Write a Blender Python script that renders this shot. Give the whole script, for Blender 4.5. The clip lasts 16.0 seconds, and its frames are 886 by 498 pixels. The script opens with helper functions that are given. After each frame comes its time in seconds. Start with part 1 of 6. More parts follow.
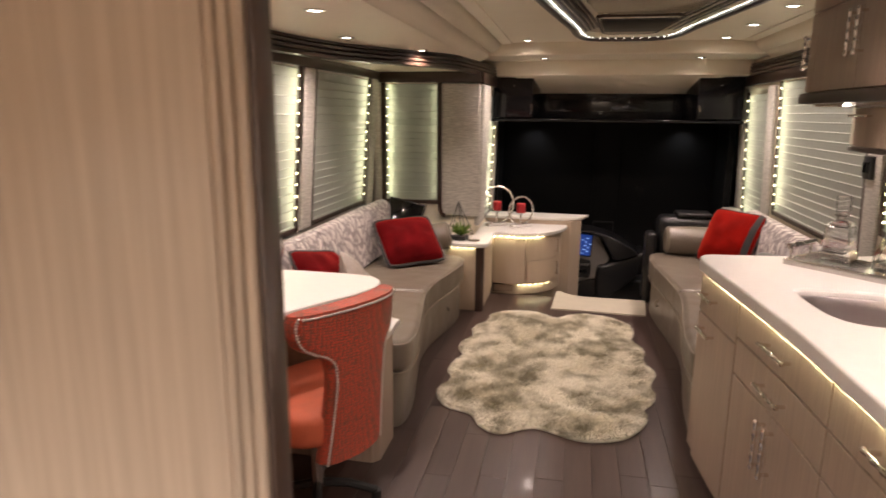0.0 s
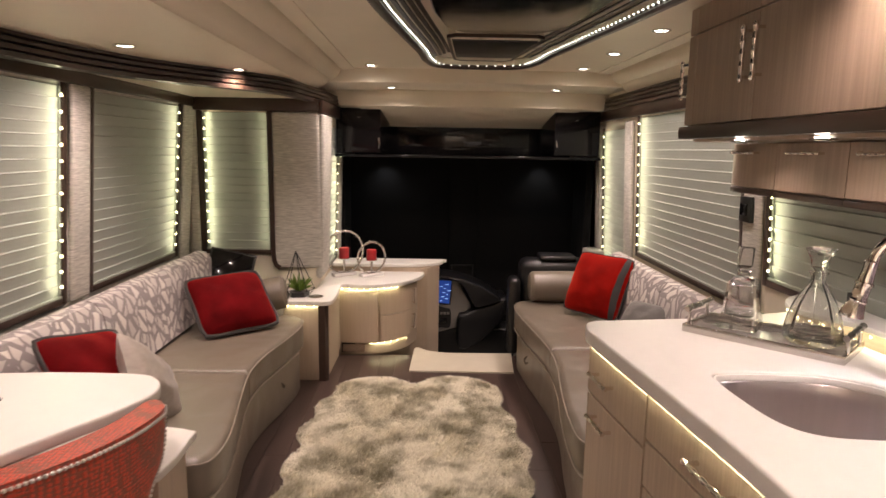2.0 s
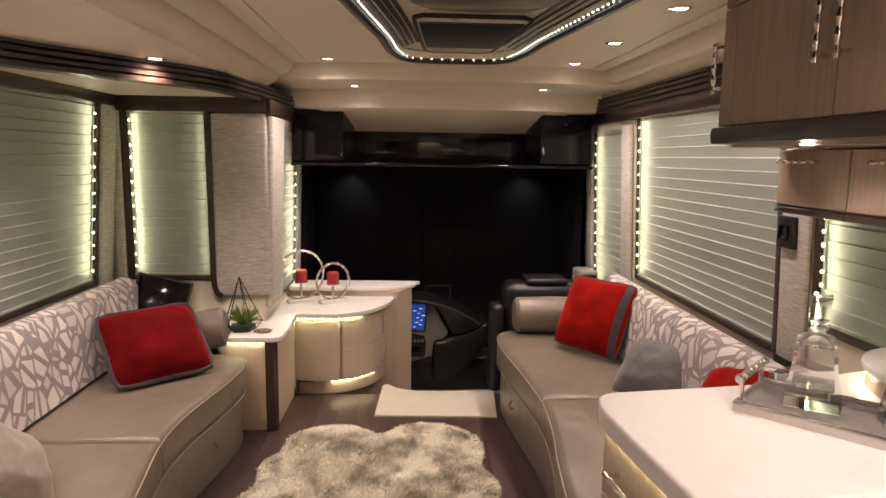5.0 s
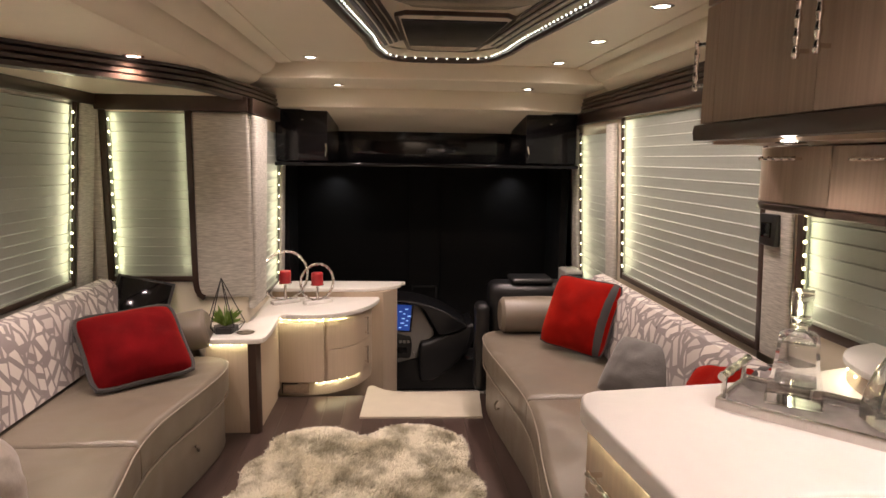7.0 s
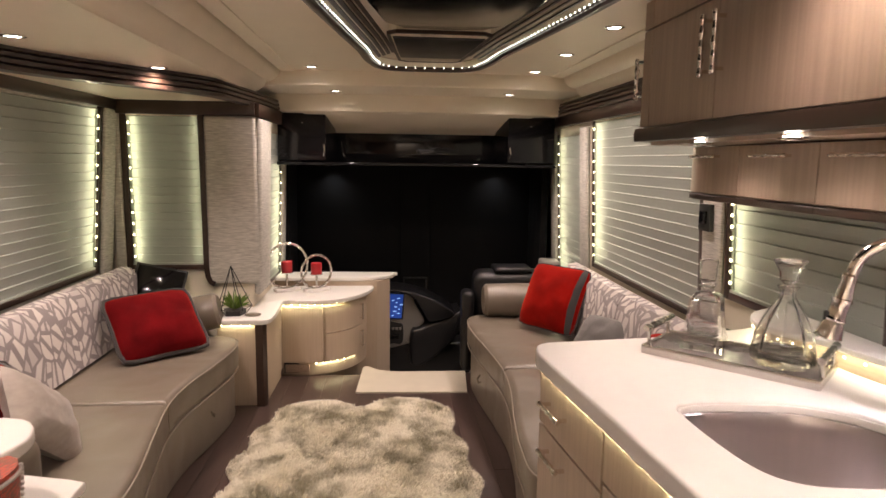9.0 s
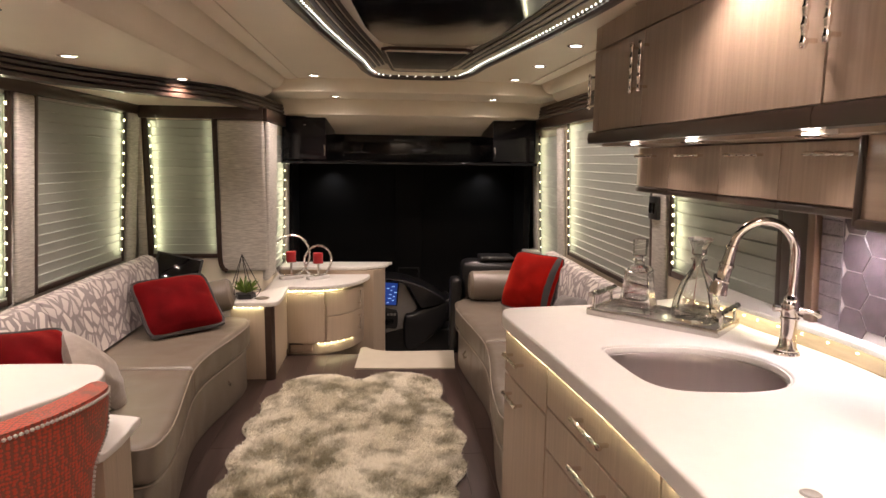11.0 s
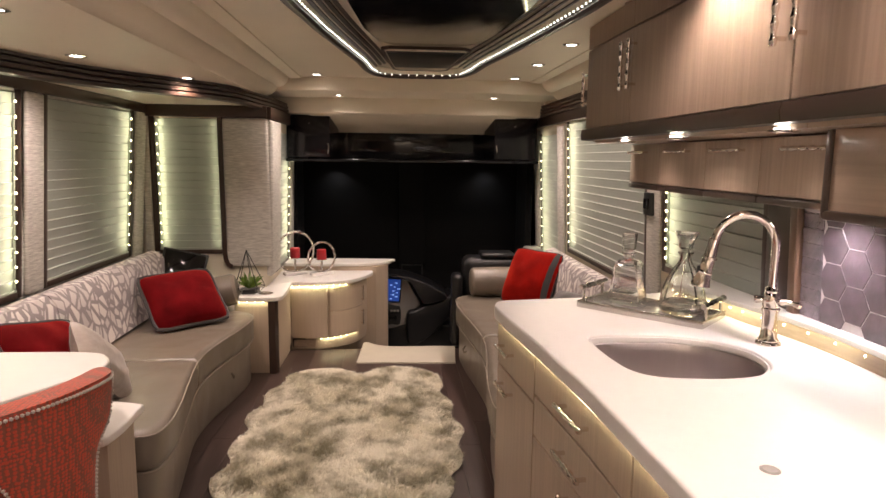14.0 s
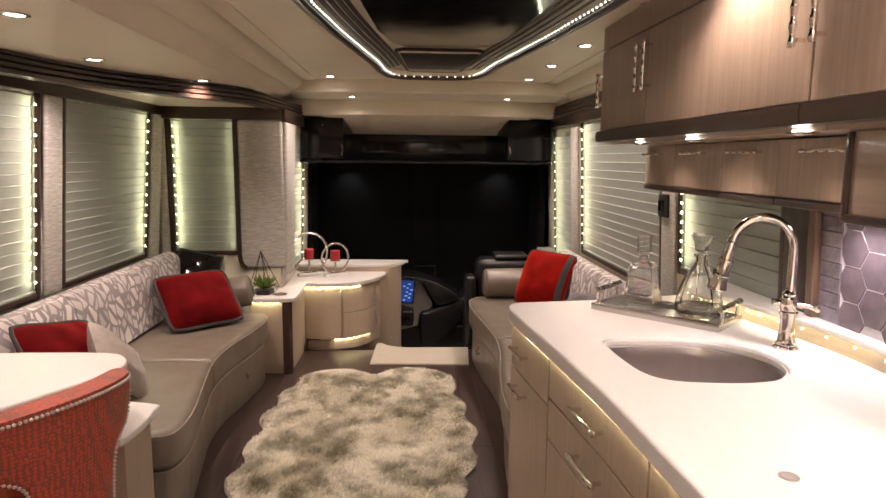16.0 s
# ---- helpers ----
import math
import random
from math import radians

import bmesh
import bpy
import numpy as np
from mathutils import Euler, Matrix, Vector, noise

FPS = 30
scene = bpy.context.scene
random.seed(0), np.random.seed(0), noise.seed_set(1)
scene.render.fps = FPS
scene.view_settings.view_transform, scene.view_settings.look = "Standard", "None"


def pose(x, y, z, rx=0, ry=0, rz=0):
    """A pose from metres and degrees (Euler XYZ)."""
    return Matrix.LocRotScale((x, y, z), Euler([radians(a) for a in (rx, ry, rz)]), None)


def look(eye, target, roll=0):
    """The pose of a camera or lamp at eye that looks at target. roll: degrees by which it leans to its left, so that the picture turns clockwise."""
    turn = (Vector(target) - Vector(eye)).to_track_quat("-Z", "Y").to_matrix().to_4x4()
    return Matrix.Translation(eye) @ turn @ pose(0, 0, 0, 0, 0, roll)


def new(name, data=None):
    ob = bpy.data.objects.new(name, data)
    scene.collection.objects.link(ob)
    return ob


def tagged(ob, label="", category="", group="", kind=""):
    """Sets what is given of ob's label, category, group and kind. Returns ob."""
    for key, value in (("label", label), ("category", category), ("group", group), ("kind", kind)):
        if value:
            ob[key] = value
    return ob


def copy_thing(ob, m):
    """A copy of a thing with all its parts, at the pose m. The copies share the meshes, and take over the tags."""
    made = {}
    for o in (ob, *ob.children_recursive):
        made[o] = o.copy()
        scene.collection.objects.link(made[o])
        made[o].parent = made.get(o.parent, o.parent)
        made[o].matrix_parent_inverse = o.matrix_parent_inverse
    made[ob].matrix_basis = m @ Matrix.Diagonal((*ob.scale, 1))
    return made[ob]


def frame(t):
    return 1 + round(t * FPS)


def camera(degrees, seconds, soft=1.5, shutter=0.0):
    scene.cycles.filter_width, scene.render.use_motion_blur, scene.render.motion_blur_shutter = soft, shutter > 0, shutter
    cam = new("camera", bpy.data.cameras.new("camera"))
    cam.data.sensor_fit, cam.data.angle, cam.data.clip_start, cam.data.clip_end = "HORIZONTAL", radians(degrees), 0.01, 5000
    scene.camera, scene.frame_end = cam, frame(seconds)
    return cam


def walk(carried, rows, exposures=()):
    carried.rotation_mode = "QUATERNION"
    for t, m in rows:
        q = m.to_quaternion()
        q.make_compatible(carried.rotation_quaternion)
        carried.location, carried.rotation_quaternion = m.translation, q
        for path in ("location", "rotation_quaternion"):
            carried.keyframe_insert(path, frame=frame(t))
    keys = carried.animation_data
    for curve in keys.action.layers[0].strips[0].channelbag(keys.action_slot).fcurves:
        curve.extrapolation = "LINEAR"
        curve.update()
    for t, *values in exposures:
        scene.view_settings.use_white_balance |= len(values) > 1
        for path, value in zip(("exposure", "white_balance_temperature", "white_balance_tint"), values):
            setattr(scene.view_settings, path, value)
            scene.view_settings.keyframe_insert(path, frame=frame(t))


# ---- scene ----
cam = camera(70.4, 16.0, shutter=0.5)
PATH = [
    (0, (-0.07, -0.25, 1.52), (-0.457, 1.666, 1.096), 0.5),
    (0.5, (-0.06, -0.094, 1.533), (-0.273, 1.85, 1.118), 0.7),
    (1, (-0.068, 0.119, 1.53), (-0.178, 2.082, 1.16), 0.8),
    (1.5, (-0.074, 0.293, 1.527), (-0.11, 2.267, 1.211), 0.8),
    (2, (-0.059, 0.455, 1.514), (-0.007, 2.43, 1.203), 0.9),
    (2.5, (-0.021, 0.614, 1.52), (0.066, 2.587, 1.209), 0.9),
    (3, (0.011, 0.74, 1.519), (0.109, 2.714, 1.21), 0.9),
    (3.5, (0.02, 0.862, 1.521), (0.124, 2.835, 1.211), 0.9),
    (4, (0.009, 0.992, 1.521), (0.116, 2.967, 1.222), 0.9),
    (6.5, (0.034, 1.089, 1.509), (0.171, 3.064, 1.225), 0.8),
    (7, (0.035, 1.086, 1.507), (0.186, 3.06, 1.224), 0.8),
    (7.5, (0.034, 1.078, 1.505), (0.192, 3.052, 1.223), 0.8),
    (8, (0.034, 1.012, 1.5), (0.2, 2.985, 1.22), 0.8),
    (8.5, (0.032, 0.881, 1.497), (0.204, 2.854, 1.221), 0.8),
    (9, (0.037, 0.692, 1.494), (0.21, 2.665, 1.216), 0.8),
    (11.5, (0.049, 0.162, 1.498), (0.236, 2.133, 1.216), 0.7),
    (12, (0.086, 0.106, 1.5), (0.275, 2.077, 1.218), 0.7),
    (12.5, (0.104, 0.102, 1.501), (0.299, 2.072, 1.215), 0.7),
    (13, (0.103, 0.142, 1.494), (0.287, 2.113, 1.209), 0.7),
    (13.5, (0.103, 0.155, 1.488), (0.273, 2.128, 1.205), 0.6),
    (14, (0.094, 0.165, 1.484), (0.252, 2.139, 1.2), 0.7),
    (14.5, (0.095, 0.166, 1.487), (0.242, 2.141, 1.203), 0.7),
    (15, (0.09, 0.163, 1.488), (0.226, 2.138, 1.206), 0.7),
    (15.5, (0.091, 0.164, 1.489), (0.218, 2.14, 1.206), 0.6),
    (16, (0.089, 0.166, 1.49), (0.207, 2.143, 1.207), 0.6),
]
walk(cam, [(t, look(eye, target, roll)) for t, eye, target, roll in PATH], [(0.0, 0.05), (1.5, 0.0), (3.5, 0.13), (9.0, 0.13), (11.5, 0.0), (16.0, 0.0)])

# ---- world and exposure ----
world = bpy.data.worlds.new("night")
scene.world = world
world.use_nodes = True
world.node_tree.nodes["Background"].inputs[0].default_value = (0.02, 0.02, 0.025, 1)
world.node_tree.nodes["Background"].inputs[1].default_value = 0.3
WARM = (1.0, 0.78, 0.70)
STRIP = (1.0, 0.93, 0.60)


def spot(name, x, y, z, watts, angle=145, blend=0.9, colour=WARM, size=0.03):
    data = bpy.data.lights.new(name, "SPOT")
    data.energy, data.spot_size, data.spot_blend, data.color, data.shadow_soft_size = watts, radians(angle), blend, colour, size
    ob = new(name, data)
    ob.matrix_world = pose(x, y, z)
    return ob


def strip_lamp(name, a, b, aim, watts, width=0.015, colour=STRIP):
    """A long thin lamp from a to b that shines towards aim."""
    a, b = Vector(a), Vector(b)
    data = bpy.data.lights.new(name, "AREA")
    data.shape, data.size, data.size_y, data.energy, data.color = "RECTANGLE", (b - a).length, width, watts, colour
    ob = new(name, data)
    x = (b - a).normalized()
    z = -(Vector(aim) - x * Vector(aim).dot(x)).normalized()
    y = z.cross(x)
    ob.matrix_world = Matrix(((x.x, y.x, z.x, 0), (x.y, y.y, z.y, 0), (x.z, y.z, z.z, 0), (0, 0, 0, 1)))
    ob.matrix_world.translation = (a + b) / 2
    return ob


# ---- materials ----
def material(name, base, rough=0.5, metal=0.0, vary=0.12, scale=(8, 8, 8), bump=0.0, bump_scale=60.0, coat=0.0, sheen=0.0,
             detail=4, dark=None, rough_vary=0.08, per_piece=0.0, folds=0.0, spec=0.5, sheen_tint=(1, 1, 1)):
    """A surface with variation at two scales and fine relief."""
    m = bpy.data.materials.new(name)
    m.use_nodes = True
    nt = m.node_tree
    n, l = nt.nodes, nt.links
    b = n["Principled BSDF"]
    co = n.new("ShaderNodeTexCoord")
    mp = n.new("ShaderNodeMapping")
    mp.inputs["Scale"].default_value = scale
    l.new(co.outputs["Object"], mp.inputs["Vector"])
    big = n.new("ShaderNodeTexNoise")
    big.inputs["Scale"].default_value, big.inputs["Detail"].default_value = 1.0, detail
    l.new(mp.outputs[0], big.inputs["Vector"])
    ramp = n.new("ShaderNodeMix")
    ramp.data_type = "RGBA"
    c2 = dark or tuple(c * (1 - 2.2 * vary) for c in base)
    c1 = tuple(min(1, c * (1 + vary)) for c in base)
    ramp.inputs[6].default_value, ramp.inputs[7].default_value = (*c2, 1), (*c1, 1)
    l.new(big.outputs["Fac"], ramp.inputs[0])
    out = ramp.outputs[2]
    if per_piece:
        info = n.new("ShaderNodeObjectInfo")
        hsv = n.new("ShaderNodeHueSaturation")
        mr = n.new("ShaderNodeMapRange")
        mr.inputs[3].default_value, mr.inputs[4].default_value = 1 - per_piece, 1 + per_piece
        l.new(info.outputs["Random"], mr.inputs[0])
        l.new(mr.outputs[0], hsv.inputs["Value"])
        l.new(out, hsv.inputs["Color"])
        out = hsv.outputs[0]
    l.new(out, b.inputs["Base Color"])
    fine = n.new("ShaderNodeTexNoise")
    fine.inputs["Scale"].default_value, fine.inputs["Detail"].default_value = bump_scale, 3
    l.new(co.outputs["Object"], fine.inputs["Vector"])
    rr = n.new("ShaderNodeMapRange")
    rr.inputs[3].default_value, rr.inputs[4].default_value = max(0.02, rough - rough_vary), min(1, rough + rough_vary)
    l.new(big.outputs["Fac"], rr.inputs[0])
    l.new(rr.outputs[0], b.inputs["Roughness"])
    b.inputs["Metallic"].default_value = metal
    b.inputs["Specular IOR Level"].default_value = spec
    b.inputs["Coat Weight"].default_value = coat
    b.inputs["Coat Roughness"].default_value = 0.08
    b.inputs["Sheen Weight"].default_value = sheen
    b.inputs["Sheen Roughness"].default_value = 0.4
    b.inputs["Sheen Tint"].default_value = (*sheen_tint, 1)
    if bump:
        bp = n.new("ShaderNodeBump")
        bp.inputs["Strength"].default_value, bp.inputs["Distance"].default_value = bump, 0.004
        l.new(fine.outputs["Fac"], bp.inputs["Height"])
        l.new(bp.outputs[0], b.inputs["Normal"])
        if folds:
            soft = n.new("ShaderNodeTexNoise")
            soft.inputs["Scale"].default_value, soft.inputs["Detail"].default_value, soft.inputs["Distortion"].default_value = 5.0, 1.0, 0.3
            l.new(co.outputs["Object"], soft.inputs["Vector"])
            b2 = n.new("ShaderNodeBump")
            b2.inputs["Strength"].default_value, b2.inputs["Distance"].default_value = folds, 0.03
            l.new(soft.outputs["Fac"], b2.inputs["Height"])
            l.new(b2.outputs[0], bp.inputs["Normal"])
    return m


def glow(name, colour, strength):
    m = bpy.data.materials.new(name)
    m.use_nodes = True
    b = m.node_tree.nodes["Principled BSDF"]
    b.inputs["Base Color"].default_value = (*colour, 1)
    b.inputs["Emission Color"].default_value = (*colour, 1)
    b.inputs["Emission Strength"].default_value = strength
    return m


def glass(name, colour=(1, 1, 1), rough=0.0, ior=1.5):
    m = bpy.data.materials.new(name)
    m.use_nodes = True
    b = m.node_tree.nodes["Principled BSDF"]
    b.inputs["Base Color"].default_value = (*colour, 1)
    b.inputs["Transmission Weight"].default_value, b.inputs["Roughness"].default_value, b.inputs["IOR"].default_value = 1.0, rough, ior
    return m


WOOD = material("pale_veneer", (0.42, 0.315, 0.235), 0.36, vary=0.17, scale=(85, 85, 2.4), bump=0.12, bump_scale=90, coat=0.15)
WOOD_X = material("pale_veneer_across", (0.42, 0.315, 0.235), 0.36, vary=0.17, scale=(85, 2.4, 85), bump=0.1, bump_scale=90, coat=0.15)
PALEWOOD = material("bleached_veneer", (0.56, 0.45, 0.335), 0.4, vary=0.07, scale=(110, 110, 3.0), bump=0.1, bump_scale=90, coat=0.1)
DARK = material("dark_stained_wood", (0.048, 0.027, 0.019), 0.34, vary=0.16, scale=(30, 4, 30), coat=0.25, bump=0.03)
CREAM = material("cream_ceiling_vinyl", (0.82, 0.745, 0.60), 0.5, vary=0.05, scale=(3, 3, 3), bump=0.03, bump_scale=220, spec=0.35)
TAUPE = material("glossy_taupe_panel", (0.74, 0.67, 0.54), 0.3, vary=0.05, scale=(3, 3, 3), coat=0.2)
QUARTZ = material("white_quartz", (0.80, 0.775, 0.73), 0.38, vary=0.025, scale=(22, 22, 22), spec=0.4)
LEATHER = material("taupe_leather", (0.205, 0.172, 0.133), 0.33, vary=0.12, scale=(5, 5, 5), bump=0.16, bump_scale=170, folds=0.42)
PIPING = material("pale_leather_welt", (0.36, 0.31, 0.25), 0.45, vary=0.08)
BLACK = material("black_leather", (0.009, 0.009, 0.010), 0.38, vary=0.2, bump=0.25, bump_scale=150)
GLOSSBLACK = material("black_gloss_panel", (0.006, 0.006, 0.007), 0.09, vary=0.1, coat=0.1, spec=0.3)
CURTAIN = material("black_curtain_cloth", (0.004, 0.004, 0.0042), 0.8, spec=0.2, vary=0.25, scale=(14, 14, 2), bump=0.2, bump_scale=240)
RED = material("red_velvet", (0.30, 0.007, 0.004), 0.85, vary=0.36, scale=(6, 6, 6), bump=0.25, bump_scale=300, folds=0.6, spec=0.06, sheen=0.5, sheen_tint=(1.0, 0.10, 0.05))
DEEPRED = material("deep_red_velvet", (0.16, 0.005, 0.007), 0.85, vary=0.4, scale=(6, 6, 6), bump=0.25, bump_scale=300, folds=0.6, spec=0.06, sheen=0.5, sheen_tint=(1.0, 0.08, 0.05))
GREYTRIM = material("charcoal_border", (0.05, 0.044, 0.042), 0.8, vary=0.15, bump=0.25, bump_scale=260, sheen=0.3)
SATIN = material("silver_satin", (0.40, 0.35, 0.30), 0.38, vary=0.16, scale=(16, 16, 50), bump=0.3, bump_scale=60, sheen=0.3)
GREYPIL = material("grey_plush", (0.13, 0.12, 0.112), 0.7, vary=0.2, scale=(14, 14, 14), bump=0.35, bump_scale=120, sheen=0.4)
WALLCLOTH = material("woven_wall_cloth", (0.70, 0.675, 0.61), 0.8, vary=0.34, scale=(20, 20, 240), bump=0.3, bump_scale=190)
BLIND = material("pleated_shade_cloth", (0.37, 0.40, 0.355), 0.42, vary=0.05, scale=(3, 3, 30), bump=0.05, bump_scale=300, per_piece=0.05)
CHROME = material("polished_nickel", (0.80, 0.745, 0.70), 0.08, metal=1.0, vary=0.04, rough_vary=0.03)
STEEL = material("brushed_steel", (0.60, 0.57, 0.54), 0.25, metal=1.0, vary=0.06, scale=(4, 60, 4))
SINKSTEEL = material("satin_sink_steel", (0.62, 0.57, 0.56), 0.30, metal=1.0, vary=0.05, scale=(30, 30, 2), rough_vary=0.03)
NAIL = material("pale_nailhead", (0.74, 0.70, 0.65), 0.42, metal=0.55, vary=0.05)
SILVER = material("twisted_silver", (0.72, 0.69, 0.64), 0.25, metal=1.0, vary=0.1)
WAX = material("red_wax", (0.50, 0.022, 0.03), 0.45, vary=0.1)
GREYPLASTIC = material("grey_cab_plastic", (0.30, 0.285, 0.26), 0.45, vary=0.06, bump=0.15, bump_scale=300)
BLACKPLASTIC = material("black_plastic", (0.016, 0.016, 0.016), 0.35, vary=0.1)
ORANGE = material("orange_woven_leather", (0.60, 0.135, 0.062), 0.55, vary=0.1, scale=(20, 20, 20), bump=0.4, bump_scale=150)
LEAF = material("green_leaf", (0.17, 0.27, 0.045), 0.45, vary=0.3, scale=(40, 40, 40))
CHINA = material("white_china", (0.80, 0.78, 0.75), 0.12, vary=0.02, coat=0.4)
REDGLAZE = material("red_glazed_plate", (0.52, 0.03, 0.02), 0.15, vary=0.06, coat=0.4)
LINEN = material("pale_napkin_linen", (0.62, 0.60, 0.60), 0.75, vary=0.3, scale=(40, 40, 40), bump=0.3, bump_scale=200)
TILE = material("grey_stone_tile", (0.15, 0.115, 0.13), 0.2, vary=0.36, scale=(14, 14, 14), bump=0.4, bump_scale=40, per_piece=0.08, coat=0.2)
MOSAIC = material("lilac_glass_mosaic", (0.42, 0.36, 0.41), 0.2, metal=0.6, vary=0.4, scale=(26, 26, 60), bump=1.0, bump_scale=60, per_piece=0.15, coat=0.4)
BROWNWOOD = material("brown_wood_edge", (0.17, 0.10, 0.065), 0.3, vary=0.18, scale=(40, 40, 2), coat=0.3)
GROUT = material("pale_grout", (0.70, 0.64, 0.64), 0.6)
CARPET = material("cream_step_carpet", (0.56, 0.51, 0.41), 0.85, vary=0.06, bump=0.3, bump_scale=300)
CRYSTAL = glass("lead_crystal", (1.0, 1.0, 1.0), 0.0, 1.5)
_n, _l = CRYSTAL.node_tree.nodes, CRYSTAL.node_tree.links
_clear, _mix = _n.new("ShaderNodeBsdfTransparent"), _n.new("ShaderNodeMixShader")
_mix.inputs[0].default_value = 0.12
_l.new(_n["Principled BSDF"].outputs[0], _mix.inputs[1])
_l.new(_clear.outputs[0], _mix.inputs[2])
_l.new(_mix.outputs[0], _n["Material Output"].inputs[0])
PANE = material("night_window_glass", (0.012, 0.013, 0.015), 0.05, vary=0.0)
BULB = glow("led_bulb", (1.0, 0.90, 0.50), 10.0)
BULBWHITE = glow("white_led_bulb", (1.0, 0.95, 0.82), 4.5)
LENS = glow("lamp_lens", (1.0, 0.94, 0.84), 22.0)


# ---- builders ----
ORIGIN = {}


def part(name, bm, mat, parent=None, label="", smooth=True):
    me = bpy.data.meshes.new(name)
    if parent is not None:
        bmesh.ops.translate(bm, verts=bm.verts, vec=-ORIGIN[parent])
    bmesh.ops.recalc_face_normals(bm, faces=bm.faces)
    if smooth:
        for f in bm.faces:
            f.smooth = True
        for e in bm.edges:
            if len(e.link_faces) == 2 and e.calc_face_angle(0) > radians(35):
                e.smooth = False
    bm.to_mesh(me)
    bm.free()
    me.materials.append(mat)
    ob = new(name, me)
    if parent is not None:
        ob.parent = parent
        ORIGIN[ob] = ORIGIN[parent].copy()
    else:
        ORIGIN[ob] = Vector((0, 0, 0))
    if label:
        ob["label"] = label
    return ob


def thing(name, loc, label, category, group="", kind=""):
    ob = new(name)
    ob.location = loc
    ob.empty_display_size = 0.05
    ORIGIN[ob] = Vector(loc)
    return tagged(ob, label, category, group, kind)


def structure(name, bm, mat, label="", category="", smooth=True):
    ob = part(name, bm, mat, None, "", smooth)
    return tagged(ob, label, category, "", "structure")


def box(x0, x1, y0, y1, z0, z1, r=0.0, seg=2):
    bm = bmesh.new()
    bmesh.ops.create_cube(bm, size=1.0)
    bmesh.ops.scale(bm, vec=(abs(x1 - x0), abs(y1 - y0), abs(z1 - z0)), verts=bm.verts)
    bmesh.ops.translate(bm, vec=((x0 + x1) / 2, (y0 + y1) / 2, (z0 + z1) / 2), verts=bm.verts)
    if r:
        bmesh.ops.bevel(bm, geom=bm.edges[:], offset=r, segments=seg, profile=0.5, affect="EDGES")
    return bm


def moved(bm, m):
    bmesh.ops.transform(bm, matrix=m, verts=bm.verts)
    return bm


def joined(*bms):
    out = bmesh.new()
    for b in bms:
        me = bpy.data.meshes.new("joint")
        b.to_mesh(me)
        b.free()
        out.from_mesh(me)
        bpy.data.meshes.remove(me)
    return out


def prism(outline, z0, z1, r=0.0, seg=3):
    """A slab with the given plan outline; r rounds its top and bottom edges."""
    bm = bmesh.new()
    v = [bm.verts.new((x, y, z0)) for x, y in outline]
    f = bm.faces.new(v)
    ret = bmesh.ops.extrude_face_region(bm, geom=[f])
    bmesh.ops.translate(bm, vec=(0, 0, z1 - z0), verts=[g for g in ret["geom"] if isinstance(g, bmesh.types.BMVert)])
    bmesh.ops.recalc_face_normals(bm, faces=bm.faces)
    if r:
        es = [e for e in bm.edges if abs(e.verts[0].co.z - e.verts[1].co.z) < 1e-6]
        bmesh.ops.bevel(bm, geom=es, offset=r, segments=seg, profile=0.5, affect="EDGES")
    return bm


def curve_points(pts, n=8, closed=False):
    """A smooth curve through the points."""
    pts = [Vector(p) for p in pts]
    out = []
    k = len(pts)
    for i in range(k if closed else k - 1):
        p0 = pts[(i - 1) % k] if closed or i > 0 else pts[i]
        p1, p2 = pts[i], pts[(i + 1) % k]
        p3 = pts[(i + 2) % k] if closed or i + 2 < k else p2
        for j in range(n):
            t = j / n
            out.append(0.5 * ((2 * p1) + (p2 - p0) * t + (2 * p0 - 5 * p1 + 4 * p2 - p3) * t * t + (3 * p1 - p0 - 3 * p2 + p3) * t ** 3))
    if not closed:
        out.append(pts[-1])
    return out


def sweep(path, profile, closed=False, up=(0, 0, 1), cap=True):
    """A profile of (side, height) points drawn along a path; side is to the right of the way."""
    bm = bmesh.new()
    path = [Vector(p) for p in path]
    up = Vector(up)
    n = len(path)
    rings = []
    for i, p in enumerate(path):
        a = path[(i - 1) % n] if closed or i else path[i]
        b = path[(i + 1) % n] if closed or i < n - 1 else path[i]
        d = (b - a).normalized()
        side = d.cross(up).normalized()
        rings.append([bm.verts.new(p + side * s + up * h) for s, h in profile])
    m = len(profile)
    for i in range(n if closed else n - 1):
        q, w = rings[i], rings[(i + 1) % n]
        for j in range(m):
            bm.faces.new((q[j], q[(j + 1) % m], w[(j + 1) % m], w[j]))
    if cap and not closed:
        bm.faces.new(rings[0])
        bm.faces.new(rings[-1][::-1])
    return bm


